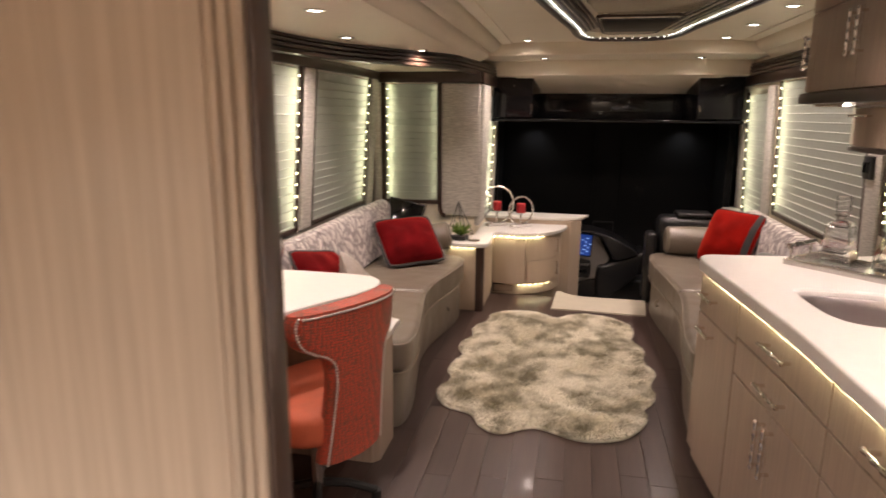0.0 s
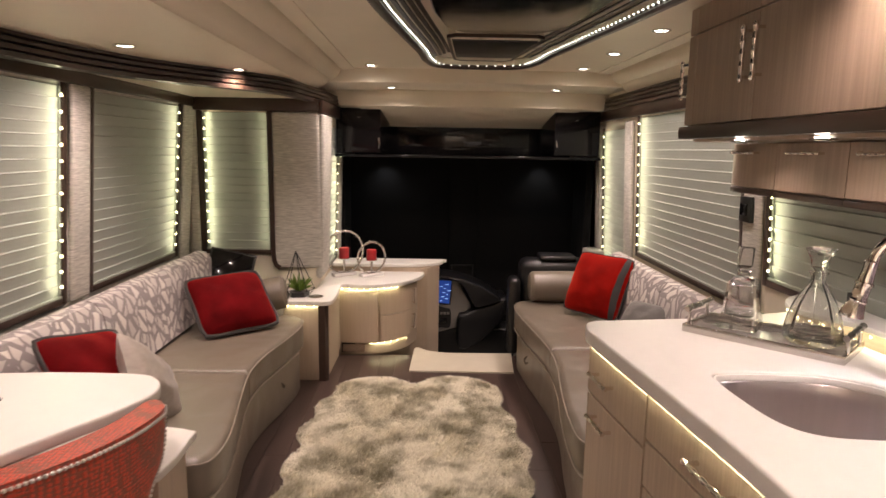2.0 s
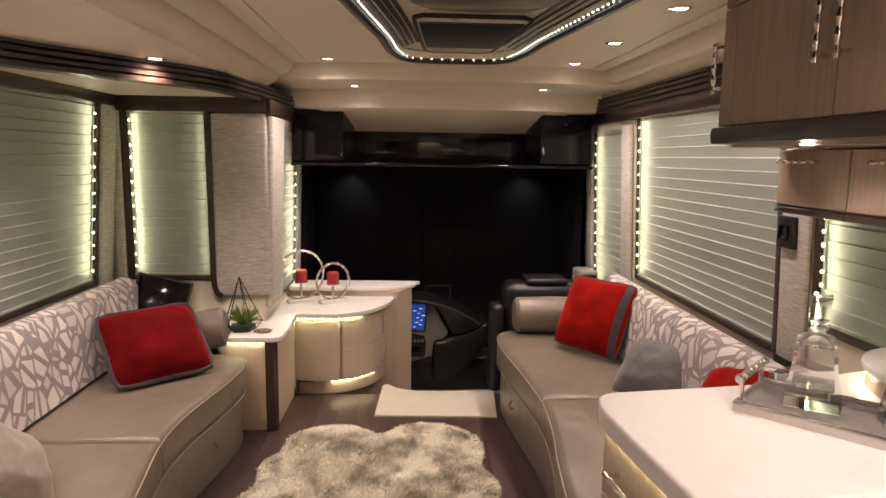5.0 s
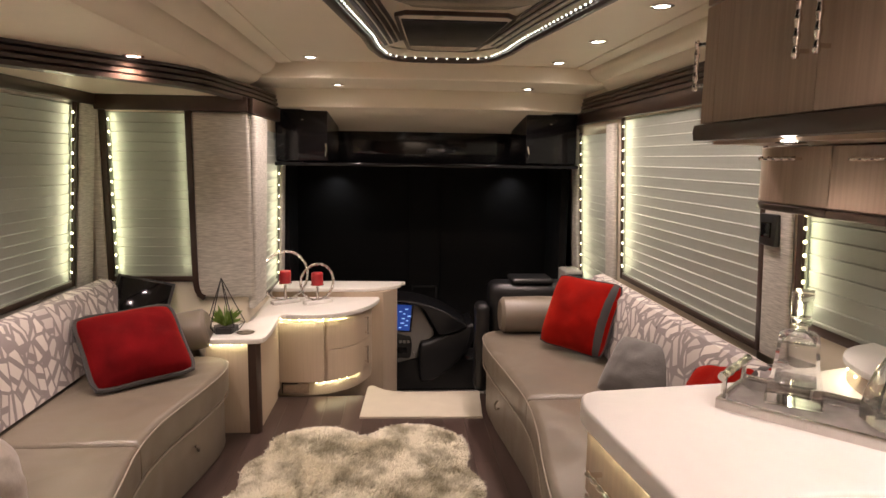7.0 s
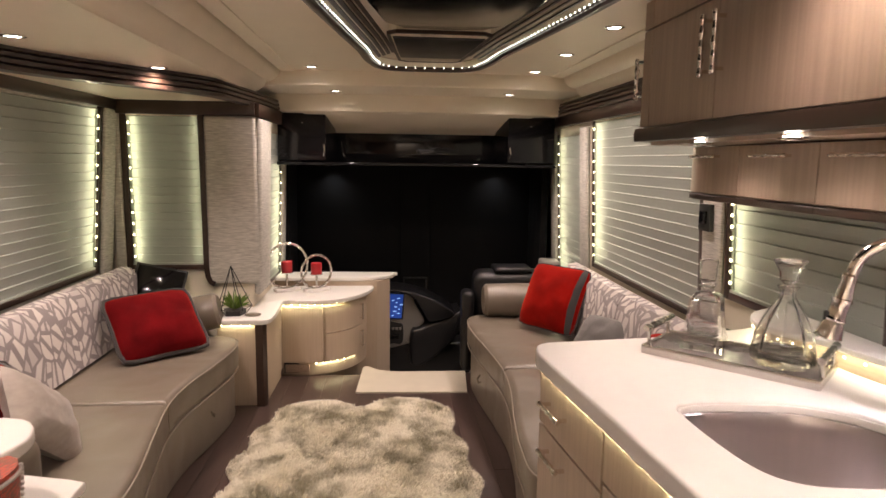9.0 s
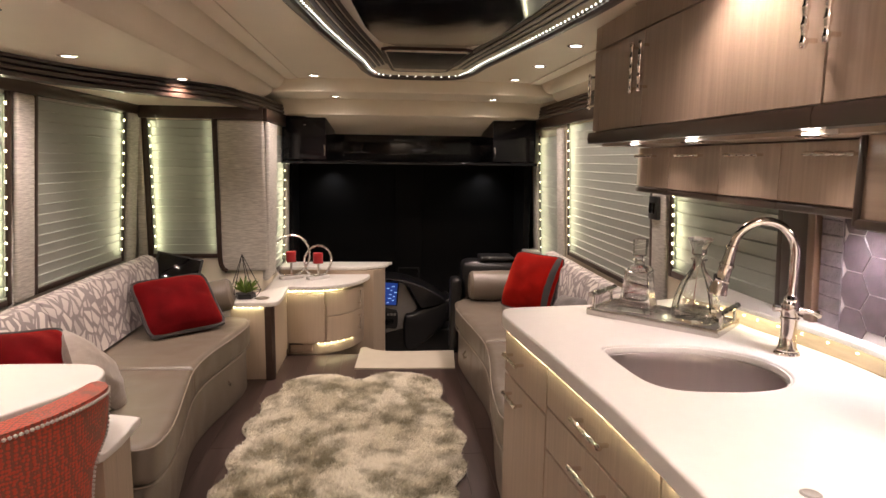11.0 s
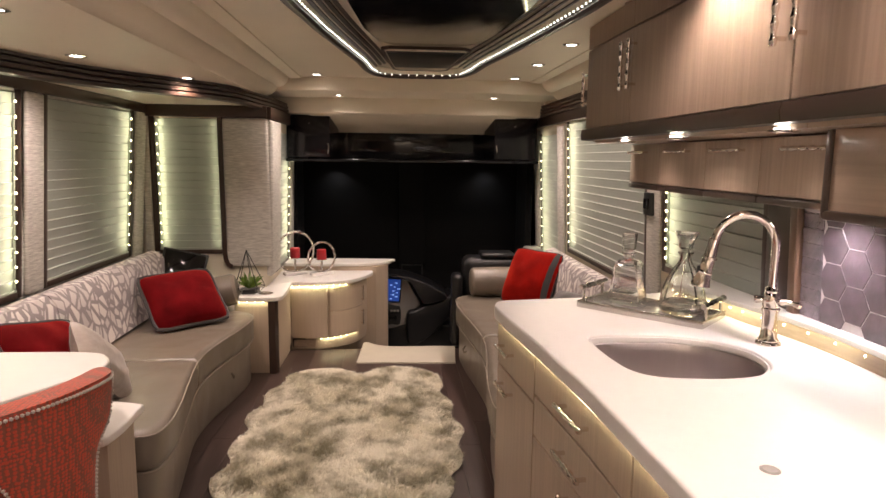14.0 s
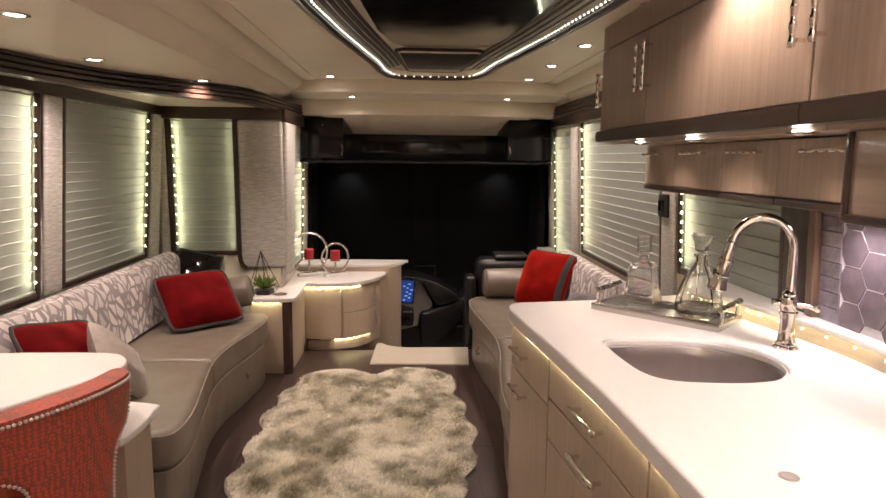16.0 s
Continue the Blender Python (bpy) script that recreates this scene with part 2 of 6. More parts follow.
def tube(path, radius, sides=8, closed=False, wobble=None):
    """A round bar along a path; radius may be a list."""
    bm = bmesh.new()
    path = [Vector(p) for p in path]
    n = len(path)
    rings, nrm = [], None
    for i, p in enumerate(path):
        a = path[(i - 1) % n] if closed or i else path[i]
        b = path[(i + 1) % n] if closed or i < n - 1 else path[i]
        d = (b - a).normalized()
        if nrm is None:
            nrm = d.orthogonal().normalized()
        nrm = (nrm - d * nrm.dot(d)).normalized()
        bn = d.cross(nrm)
        r = radius[i] if isinstance(radius, (list, tuple)) else radius
        ring = []
        for j in range(sides):
            a2 = 2 * math.pi * j / sides
            rr = r * (wobble(i, a2) if wobble else 1)
            ring.append(bm.verts.new(p + (nrm * math.cos(a2) + bn * math.sin(a2)) * rr))
        rings.append(ring)
    for i in range(n if closed else n - 1):
        q, w = rings[i], rings[(i + 1) % n]
        for j in range(sides):
            bm.faces.new((q[j], q[(j + 1) % sides], w[(j + 1) % sides], w[j]))
    if not closed:
        bm.faces.new(rings[0][::-1])
        bm.faces.new(rings[-1])
    return bm


def lathe(profile, at=(0, 0, 0), sides=24):
    """A turned shape from (radius, height) points."""
    bm = bmesh.new()
    rings = []
    for r, h in profile:
        if r < 1e-5:
            rings.append([bm.verts.new((at[0], at[1], at[2] + h))])
        else:
            rings.append([bm.verts.new((at[0] + r * math.cos(2 * math.pi * j / sides), at[1] + r * math.sin(2 * math.pi * j / sides), at[2] + h)) for j in range(sides)])
    for q, w in zip(rings, rings[1:]):
        for j in range(sides):
            k = (j + 1) % sides
            if len(q) == 1 and len(w) > 1:
                bm.faces.new((q[0], w[j], w[k]))
            elif len(w) == 1 and len(q) > 1:
                bm.faces.new((q[j], q[k], w[0]))
            elif len(q) > 1:
                bm.faces.new((q[j], q[k], w[k], w[j]))
    for ring in (rings[0], rings[-1]):
        if len(ring) > 2:
            bm.faces.new(ring)
    return bm


def puffed(u, v, w, h, t, side, seed=0.0):
    """A point of a stuffed cushion's face; u and v run from -1 to 1."""
    bulge = ((1 - abs(u) ** 2.6) * (1 - abs(v) ** 2.6)) ** 0.62
    px = (1 - 0.05 * (1 - v * v)) * math.sqrt(1 - 0.16 * v ** 6)
    pz = (1 - 0.05 * (1 - u * u)) * math.sqrt(1 - 0.16 * u ** 6)
    x, z = u * w / 2 * px, v * h / 2 * pz
    wr = 0.016 * noise.noise(Vector((u * 1.9 + seed, v * 1.9, side * 3.0))) + 0.006 * noise.noise(Vector((u * 5 + seed, v * 5, side * 3.0)))
    return Vector((x, side * t / 2 * bulge + wr * bulge, z))


def cushion(w, h, t, n=20):
    """A stuffed cushion, w x h, in the xz plane, with drawn-in sides and pointed corners."""
    bm = bmesh.new()
    grid = {}
    for side in (1, -1):
        for i in range(n + 1):
            for j in range(n + 1):
                edge = i in (0, n) or j in (0, n)
                if edge and side < 0:
                    grid[side, i, j] = grid[1, i, j]
                else:
                    grid[side, i, j] = bm.verts.new(puffed(2 * i / n - 1, 2 * j / n - 1, w, h, t, side, w * 9))
    for side in (1, -1):
        for i in range(n):
            for j in range(n):
                q = [grid[side, i, j], grid[side, i + 1, j], grid[side, i + 1, j + 1], grid[side, i, j + 1]]
                bm.faces.new(q if side > 0 else q[::-1])
    return bm


def cushion_band(w, h, t, u0, u1, n=20):
    """A sewn ribbon across both faces of a cushion."""
    bm = bmesh.new()
    for side in (1, -1):
        rows = []
        for j in range(n + 1):
            v = 2 * j / n - 1
            row = []
            for k in range(4):
                p = puffed(u0 + (u1 - u0) * k / 3, v, w, h, t, side, w * 9)
                row.append(bm.verts.new(p + Vector((0, side * 0.003, 0))))
            rows.append(row)
        for a, b in zip(rows, rows[1:]):
            for k in range(3):
                bm.faces.new((a[k], a[k + 1], b[k + 1], b[k]))
    return bm


def along(a, b, lean=0.0, base=0.8):
    """The frame of a wall from plan point a to b: x along it, z up, y out of the wall into the room (to the left of the way);
    the wall leans into the room above the height base."""
    a, b = Vector((*a, 0)), Vector((*b, 0))
    u = (b - a).normalized()
    nrm = Vector((-u.y, u.x, 0))
    m = Matrix(((u.x, nrm.x, 0, a.x), (u.y, nrm.y, 0, a.y), (0, 0, 1, 0), (0, 0, 0, 1)))
    shear = Matrix.Identity(4)
    shear[1][2] = lean
    shear[1][3] = -lean * base
    return m @ shear


def wall_cells(length, z0, z1, holes, thick=0.06):
    """A wall slab with real openings (s0, s1, h0, h1)."""
    ss = sorted({0.0, length, *[h[0] for h in holes], *[h[1] for h in holes]})
    hs = sorted({z0, z1, *[h[2] for h in holes], *[h[3] for h in holes]})
    bits = []
    for s0, s1 in zip(ss, ss[1:]):
        for h0, h1 in zip(hs, hs[1:]):
            if not any(q[0] <= s0 and s1 <= q[1] and q[2] <= h0 and h1 <= q[3] for q in holes):
                bits.append(box(s0, s1, -thick, 0, h0, h1))
    bm = joined(*bits)
    bmesh.ops.remove_doubles(bm, verts=bm.verts, dist=1e-5)
    return bm

# ---- the shell: floor, walls, windows, ceiling ----
LX, RX, FX = -1.70, 1.42, -0.82      # slide wall, kitchen wall, wall beside the driver
LEAN_L, LEAN_R = 0.075, 0.045
CEIL = 2.06
SLIDE = 1.915

floor_base = structure("floor", box(-2.3, 1.5, -1.6, 4.97, -0.12, -0.006), DARK, "dark brown-grey wood plank floor", "floor")
cab_floor = structure("cab_floor", box(-1.0, 1.6, 4.95, 7.2, -0.42, -0.34), GREYPLASTIC, "grey sunken floor of the driving cab", "floor")
structure("step_riser", box(-1.0, 1.5, 4.955, 4.985, -0.36, -0.012), GREYPLASTIC, "grey riser down to the cab floor", "step")


def led_strip(M, s, h0, h1, inward, watts=0.66, count=13, label="string of yellow-white led bulbs up the window edge"):
    st = thing("led_strip", M @ Vector((s, 0.02, h0)), label, "led strip", "led strips at the windows")
    rail = moved(box(s - 0.004, s + 0.004, 0.0045, 0.0105, h0, h1), M)
    part("rail", rail, BLIND, st)
    base = None
    for i in range(count):
        h = h0 + (i + 0.5) * (h1 - h0) / count
        p = M @ Vector((s, 0.016, h))
        if base is None:
            bm = bmesh.new()
            bmesh.ops.create_icosphere(bm, subdivisions=1, radius=0.0052, matrix=Matrix.Diagonal((1, 1, 1.3, 1)))
            bmesh.ops.translate(bm, verts=bm.verts, vec=p)
            base = part("bulb", bm, BULB, st)
            p0 = p
        else:
            b = base.copy()
            scene.collection.objects.link(b)
            b.location = p - p0
    a, b = M @ Vector((s + inward * 0.010, 0.028, h0)), M @ Vector((s + inward * 0.010, 0.028, h1))
    aim = (M.to_3x3() @ Vector((inward, -0.55, 0))).normalized()
    strip_lamp("led_strip_light", a, b, aim, watts * (h1 - h0) / 0.9)
    return st


WINDOWS = 0


def window_unit(M, s0, s1, h0, h1, led=0, slat=0.052, label="closed pale pleated shade glowing along its edges"):
    """A window with a dark frame, a night pane and a pleated shade; led: -1, 1 or 0 for the side of the bulbs."""
    global WINDOWS
    WINDOWS += 1
    win = thing("window_%d" % WINDOWS, M @ Vector(((s0 + s1) / 2, 0, h0)), "dark-framed coach window with a closed shade", "window", "coach windows", "structure")
    for nm, q in (("frame_side", (s0 - 0.034, s0, h0 - 0.03, h1 + 0.02)), ("frame_side", (s1, s1 + 0.034, h0 - 0.03, h1 + 0.02)),
                  ("frame_sill", (s0, s1, h0 - 0.03, h0))):
        part(nm, moved(box(q[0], q[1], -0.055, 0.012, q[2], q[3], 0.004), M), DARK, win)
    part("pane", moved(box(s0, s1, -0.058, -0.05, h0, h1), M), PANE, win)
    bl = thing("window_shade", M @ Vector(((s0 + s1) / 2, -0.02, h0)), label, "window shade", "pleated shades")
    n = max(3, round((h1 - h0 - 0.02) / slat))
    step = (h1 - h0 - 0.014) / n
    # one pleat: leans out towards its top, then a small ledge that catches the light
    prof = [(-0.018, 0.0), (-0.0025, 0.0), (-0.0010, step * 0.35), (0.0030, step - 0.0075), (0.0042, step - 0.0055), (0.0030, step - 0.0030), (-0.0025, step), (-0.018, step)]
    bm = bmesh.new()
    ra = [bm.verts.new((s0 + 0.004, d, h0 + 0.012 + z)) for d, z in prof]
    rb = [bm.verts.new((s1 - 0.004, d, h0 + 0.012 + z)) for d, z in prof]
    for j in range(len(prof)):
        k = (j + 1) % len(prof)
        bm.faces.new((ra[j], ra[k], rb[k], rb[j]))
    bm.faces.new(ra)
    bm.faces.new(rb[::-1])
    first = part("slat", moved(bm, M), BLIND, bl, smooth=False)
    lift = (M.to_3x3() @ Vector((0, 0, 1)))
    for i in range(1, n):
        c = first.copy()
        scene.collection.objects.link(c)
        c.location = lift * (step * i)
    part("bottom_rail", moved(box(s0 + 0.003, s1 - 0.003, -0.016, 0.009, h0, h0 + 0.012, 0.002), M), BLIND, bl)
    if led:
        led_strip(M, (s0 + 0.02) if led < 0 else (s1 - 0.02), h0 + 0.02, h1 - 0.01, -led)
    return win


PADS = 0


def wall_pad(M, s0, s1, h0, h1, d=0.026, round_=0.012):
    return structure("trim", moved(box(s0, s1, 0.001, d, h0, h1, round_, 3), M), WALLCLOTH, "padded wall panel in woven oatmeal cloth", "wall panel")


# slide wall, from the front corner backwards
ML = along((LX, 4.80), (LX, 0.0), LEAN_L, 0.85)
sl = lambda y: 4.80 - y
holes = [(sl(4.53), sl(3.51), 0.83, 1.765), (sl(3.25), sl(2.12), 0.83, 1.765)]
structure("wall_slide", moved(wall_cells(4.8, 0.0, 2.1, holes), ML), WALLCLOTH, "slide-out wall under woven cloth panels", "wall")
window_unit(ML, *holes[0], led=-1)
window_unit(ML, *holes[1], led=-1)
wall_pad(ML, sl(3.455), sl(3.305), 0.80, 1.775)
wall_pad(ML, sl(4.745), sl(4.585), 0.70, 1.775)
structure("trim", moved(box(sl(4.75), sl(2.0), 0.0, 0.03, 1.775, 1.835, 0.006), ML), DARK, "dark wood header over the windows", "trim")
# end wall of the slide
ME = along((-0.83, 4.75), (-1.76, 4.75))
se = lambda x: -0.83 - x
holes = [(se(-1.13), se(-1.565), 0.82, 1.745)]
structure("wall_slide_end", moved(wall_cells(0.93, 0.0, 1.833, holes), ME), CREAM, "cream end wall of the slide-out", "wall")
window_unit(ME, *holes[0], led=1)
# extra lamp with no bulbs of its own, added to brighten the shade's right edge
strip_lamp("led_strip_light", (-1.145, 4.722, 0.84), (-1.145, 4.722, 1.73), (-1, 0.5, 0), 0.25)
wall_pad(ME, -0.048, se(-1.10), 0.70, 1.75, 0.035, 0.022)
wall_pad(ME, se(-1.60), se(-1.655), 0.72, 1.75, 0.022)
structure("trim", moved(box(-0.045, se(-1.68), 0.0, 0.04, 1.752, 1.835, 0.006), ME), DARK, "dark wood header over the end window", "trim")
structure("trim", sweep([(-1.112, 4.735, 1.75), (-1.106, 4.735, 0.80), (-1.10, 4.735, 0.75), (-1.085, 4.735, 0.715), (-1.06, 4.735, 0.70)], [(-0.016, -0.022), (0.016, -0.022), (0.016, 0.022), (-0.016, 0.022)], up=(0, -1, 0)), DARK, "dark curved edging beside the padded panel", "trim")
# wall beside the driver
MF = along((FX, 6.9), (FX, 4.752), 0.03, 0.85)
sf = lambda y: 6.9 - y
holes = [(sf(5.66), sf(5.12), 0.62, 1.675)]
structure("wall_cab_left", moved(wall_cells(2.148, -0.4, 1.833, holes), MF), CREAM, "cab side wall behind the console", "wall")
window_unit(MF, *holes[0], led=-1)
wall_pad(MF, sf(5.085), sf(4.753), 0.62, 1.74, 0.045, 0.02)
wall_pad(MF, sf(5.83), sf(5.70), 0.62, 1.74, 0.03, 0.014)
structure("trim", moved(box(sf(5.9), sf(4.72), 0.0, 0.035, 1.745, 1.83, 0.006), MF), DARK, "dark wood header over the cab window", "trim")
# kitchen wall
MR = along((RX, -1.6), (RX, 6.9), LEAN_R, 0.85)
sr = lambda y: y + 1.6
holes = [(sr(2.27), sr(3.07), 0.985, 1.60), (sr(3.325), sr(4.76), 0.83, 1.755), (sr(5.06), sr(5.62), 0.60, 1.69)]
structure("wall_kitchen", moved(wall_cells(8.5, -0.4, 2.1, holes), MR), CREAM, "long cream side wall of the coach", "wall")
for q in holes:
    window_unit(MR, *q, led=1)
wall_pad(MR, sr(4.86), sr(5.02), 0.60, 1.74, 0.03, 0.014)
wall_pad(MR, sr(3.125), sr(3.285), 0.80, 1.74, 0.018, 0.008)
wall_pad(MR, sr(5.665), sr(5.80), 0.60, 1.74, 0.03, 0.014)
structure("trim", moved(box(sr(2.9), sr(5.9), 0.0, 0.035, 1.762, 1.84, 0.006), MR), DARK, "dark wood header over the windows", "trim")
structure("trim", moved(box(sr(2.085), sr(2.232), 0.001, 0.02, 0.94, 1.62, 0.004), MR), DARK, "dark wood panel beside the sink window", "trim")
structure("trim", moved(box(sr(2.045), sr(2.083), 0.001, 0.035, 0.94, 1.62, 0.004), MR), BROWNWOOD, "brown wood edge strip beside the tiles", "trim")
# back and front closing walls, wardrobe bulkhead beside the first steps
structure("wall_back", box(-2.3, 1.5, -1.66, -1.6, -0.1, 2.2), WOOD, "pale veneer wall closing the hallway", "wall")
structure("wall_rear_left", box(-2.36, -2.3, -1.6, 2.0, -0.1, 2.2), WOOD, "pale veneer wall of the rear slide", "wall")
bulk = thing("wall_bulkhead", (-1.2, 0.27, 0), "pale veneer bulkhead with grooved edge and dark end trim", "wall", "", "structure")
part("panel", box(-2.3, -0.3825, 0.256, 0.290, 0, 2.05, 0.003), WOOD, bulk)
for gx in (-0.3755, -0.3625, -0.3495):
    part("moulding", box(gx - 0.0064, gx + 0.0058, 0.253, 0.292, 0, 2.05, 0.005), WOOD, bulk)
part("end_trim", box(-0.3430, -0.336, 0.258, 0.293, 0, 2.05, 0.002), DARK, bulk, "dark wood end trim")

# ceiling: flat centre, crown steps, slide ceiling, front coves
MX = 0.27                                        # middle line of the coach ceiling
structure("ceiling", joined(box(-2.3, 1.6, -1.6, 7.2, CEIL + 0.10, CEIL + 0.16)), CREAM, "upper ceiling skin of the coach", "ceiling")


def half_width(y):
    """Half width of the recessed ceiling feature along the coach."""
    ys = (-1.0, -0.6, 0.0, 1.2, 2.0, 2.6, 3.1, 3.6, 4.05, 4.35, 4.55)
    ws = (0.20, 0.34, 0.42, 0.55, 0.58, 0.545, 0.49, 0.42, 0.355, 0.33, 0.29)
    return float(np.interp(y, ys, ws))


side_y = [-1.0, -0.6, 0.0, 0.6, 1.2, 1.6, 2.0, 2.3, 2.6, 2.85, 3.1, 3.35, 3.6, 3.85, 4.05, 4.2, 4.35, 4.47, 4.55]
right_edge = [(MX + half_width(y), y) for y in side_y] + [(MX + 0.24, 4.635), (MX + 0.14, 4.675)]
left_edge = [(2 * MX - x, y) for x, y in right_edge]
rim = right_edge + left_edge[::-1]
rim = [(p.x, p.y) for p in curve_points([(x, y, 0) for x, y in rim], 3, closed=True)]
bm = bmesh.new()
outer = [(-0.575, -1.6), (1.115, -1.6), (1.115, 4.97), (0.75, 4.93), (MX, 4.90), (-0.2, 4.93), (-0.575, 4.97)]
loops = []
for pts in (outer, rim):
    vs = [bm.verts.new((x, y, CEIL)) for x, y in pts]
    loops += [bm.edges.new((vs[i], vs[(i + 1) % len(vs)])) for i in range(len(vs))]
bmesh.ops.triangle_fill(bm, edges=loops, use_beauty=True, use_dissolve=False)
ret = bmesh.ops.extrude_face_region(bm, geom=bm.faces[:])
bmesh.ops.translate(bm, vec=(0, 0, 0.04), verts=[g for g in ret["geom"] if isinstance(g, bmesh.types.BMVert)])
structure("ceiling", bm, CREAM, "cream vinyl ceiling with a long recess", "ceiling")
structure("ceiling", prism(rim, CEIL + 0.046, CEIL + 0.075), TAUPE, "glossy cream panel inside the ceiling recess", "ceiling")
# slide ceiling and crown steps along both sides
structure("ceiling", box(-2.3, -0.84, -1.6, 4.80, SLIDE, SLIDE + 0.05), CREAM, "cream ceiling of the slide-out", "ceiling")
structure("ceiling", box(1.36, 1.6, -1.6, 6.0, 1.93, 1.98), CREAM, "cream ceiling edge over the kitchen wall", "ceiling")
crown = [(0, 0.02), (0, -0.007), (0.082, -0.010), (0.085, 0.012), (0.095, 0.012), (0.096, -0.014), (0.104, -0.034), (0.122, -0.055), (0.146, -0.068), (0.170, -0.074), (0.172, -0.062),
         (0.177, -0.062), (0.179, -0.078), (0.198, -0.102), (0.226, -0.124), (0.258, -0.138), (0.266, -0.149), (0.292, -0.151), (0.292, 0.02)]
structure("crown_trim", sweep([(-0.57, 4.95, CEIL), (-0.57, -1.6, CEIL)], crown), CREAM, "stepped cream crown moulding with a rounded bead", "trim")
structure("crown_trim", sweep([(1.11, -1.6, CEIL), (1.11, 4.95, CEIL)], crown), CREAM, "stepped cream crown moulding with a rounded bead", "trim")
# front coves over the cab: three bowed steps
def cove(y_mid, bow, z_low, z_high, depth, x0=-0.86, x1=1.46):
    pts = []
    for i in range(25):
        x = x0 + (x1 - x0) * i / 24
        u = (x - MX) / ((x1 - x0) / 2)
        pts.append((x, y_mid + bow * u * u))
    back = [(x1, y_mid + depth), (x0, y_mid + depth)]
    return prism(pts + back, z_low, z_high, 0.012)
structure("ceiling", cove(4.86, 0.10, 1.965, CEIL + 0.09, 0.9), CREAM, "bowed cream cove over the cab", "ceiling")
structure("ceiling", cove(5.38, 0.12, 1.84, 1.99, 0.9), CREAM, "second bowed cream cove", "ceiling")
bm = bmesh.new()
lip = [(-0.62, 5.50, 1.845), (1.16, 5.50, 1.845), (0.945, 5.87, 1.705), (-0.405, 5.87, 1.705)]
vs = [bm.verts.new(p) for p in lip] + [bm.verts.new((x, y, z + 0.1)) for x, y, z in lip]
for q in ((0, 1, 2, 3), (7, 6, 5, 4), (0, 4, 5, 1), (1, 5, 6, 2), (2, 6, 7, 3), (3, 7, 4, 0)):
    bm.faces.new([vs[i] for i in q])
structure("ceiling", bm, CREAM, "sloping cream sun visor panel", "ceiling", smooth=False)
# dark reeded fascia with soffit, left (bowed) and right (straight)
fascia_l = curve_points([(-1.60, 1.9, 0), (-1.585, 2.5, 0), (-1.53, 3.05, 0), (-1.40, 3.45, 0), (-1.20, 3.76, 0), (-0.98, 4.06, 0), (-0.885, 4.28, 0), (-0.845, 4.6, 0), (-0.80, 5.0, 0), (-0.765, 5.75, 0)], 6)
reed = [(0.0, 0.0), (-0.02, 0.004), (-0.022, 0.022), (-0.006, 0.028), (-0.02, 0.033), (-0.022, 0.048), (-0.004, 0.054), (-0.016, 0.06), (-0.018, 0.074), (0.0, 0.08), (-0.01, 0.086), (-0.012, 0.098), (0.03, 0.102), (0.03, 0.0)]
structure("fascia_trim", sweep([(p.x, p.y, 1.815) for p in fascia_l], [(-s, h) for s, h in reed]), DARK, "dark reeded wood fascia bowed round the slide ceiling", "trim")
structure("ceiling", prism([(p.x, p.y) for p in fascia_l] + [(-0.90, 5.75), (-0.90, 4.76), (-1.75, 4.76), (-1.75, 1.9)], 1.835, 1.85), CREAM, "cream soffit above the windows", "ceiling")
structure("fascia_trim", sweep([(1.345, 2.7, 1.835), (1.345, 5.75, 1.835)], reed), DARK, "dark reeded wood fascia over the windows", "trim")
structure("ceiling", box(1.35, 1.46, 2.7, 5.75, 1.845, 1.86), CREAM, "narrow cream soffit above the windows", "ceiling")
structure("ceiling", box(-1.0, 1.6, 5.7, 7.2, 1.96, 2.1), CREAM, "cream roof over the cab", "ceiling")

# recess rim: dark outer trim, bulbs, slats
rim3 = [(x, y, CEIL) for x, y in rim]
structure("recess_trim", sweep(rim3, [(-0.004, 0.004), (-0.004, -0.012), (0.006, -0.022), (0.028, -0.022), (0.04, -0.014), (0.045, 0.004)], closed=True), DARK, "dark gloss trim round the ceiling recess", "trim")
lamp_rim = thing("led_strip", (MX, 2, CEIL), "string of white led bulbs round the ceiling recess", "led strip")
inner = []
for i, (x, y) in enumerate(rim):
    a, b = Vector(rim[i - 1]), Vector(rim[(i + 1) % len(rim)])
    d = (b - a).normalized()
    inner.append((x + d.y * -0.016, y - d.x * -0.016))
tot, bulbs = 0.0, []
for i in range(len(inner)):
    a, b = Vector(inner[i]), Vector(inner[(i + 1) % len(inner)])
    ln = (b - a).length
    front = (a.y + b.y) / 2 > 4.52
    gap = 0.058 if front else 0.042
    while tot < ln:
        if (a + (b - a) * tot / ln).y > 0.4:
            bulbs.append(a + (b - a) * tot / ln)
        tot += gap
    tot -= ln
seed_bulb = None
for p in bulbs[:300]:
    if seed_bulb is None:
        bm = bmesh.new()
        bmesh.ops.create_icosphere(bm, subdivisions=1, radius=0.0045)
        bmesh.ops.translate(bm, verts=bm.verts, vec=(p.x, p.y, CEIL - 0.002))
        seed_bulb = part("bulb", bm, BULBWHITE, lamp_rim)
        p0 = p
    else:
        b = seed_bulb.copy()
        scene.collection.objects.link(b)
        b.location = (p.x - p0.x, p.y - p0.y, 0)
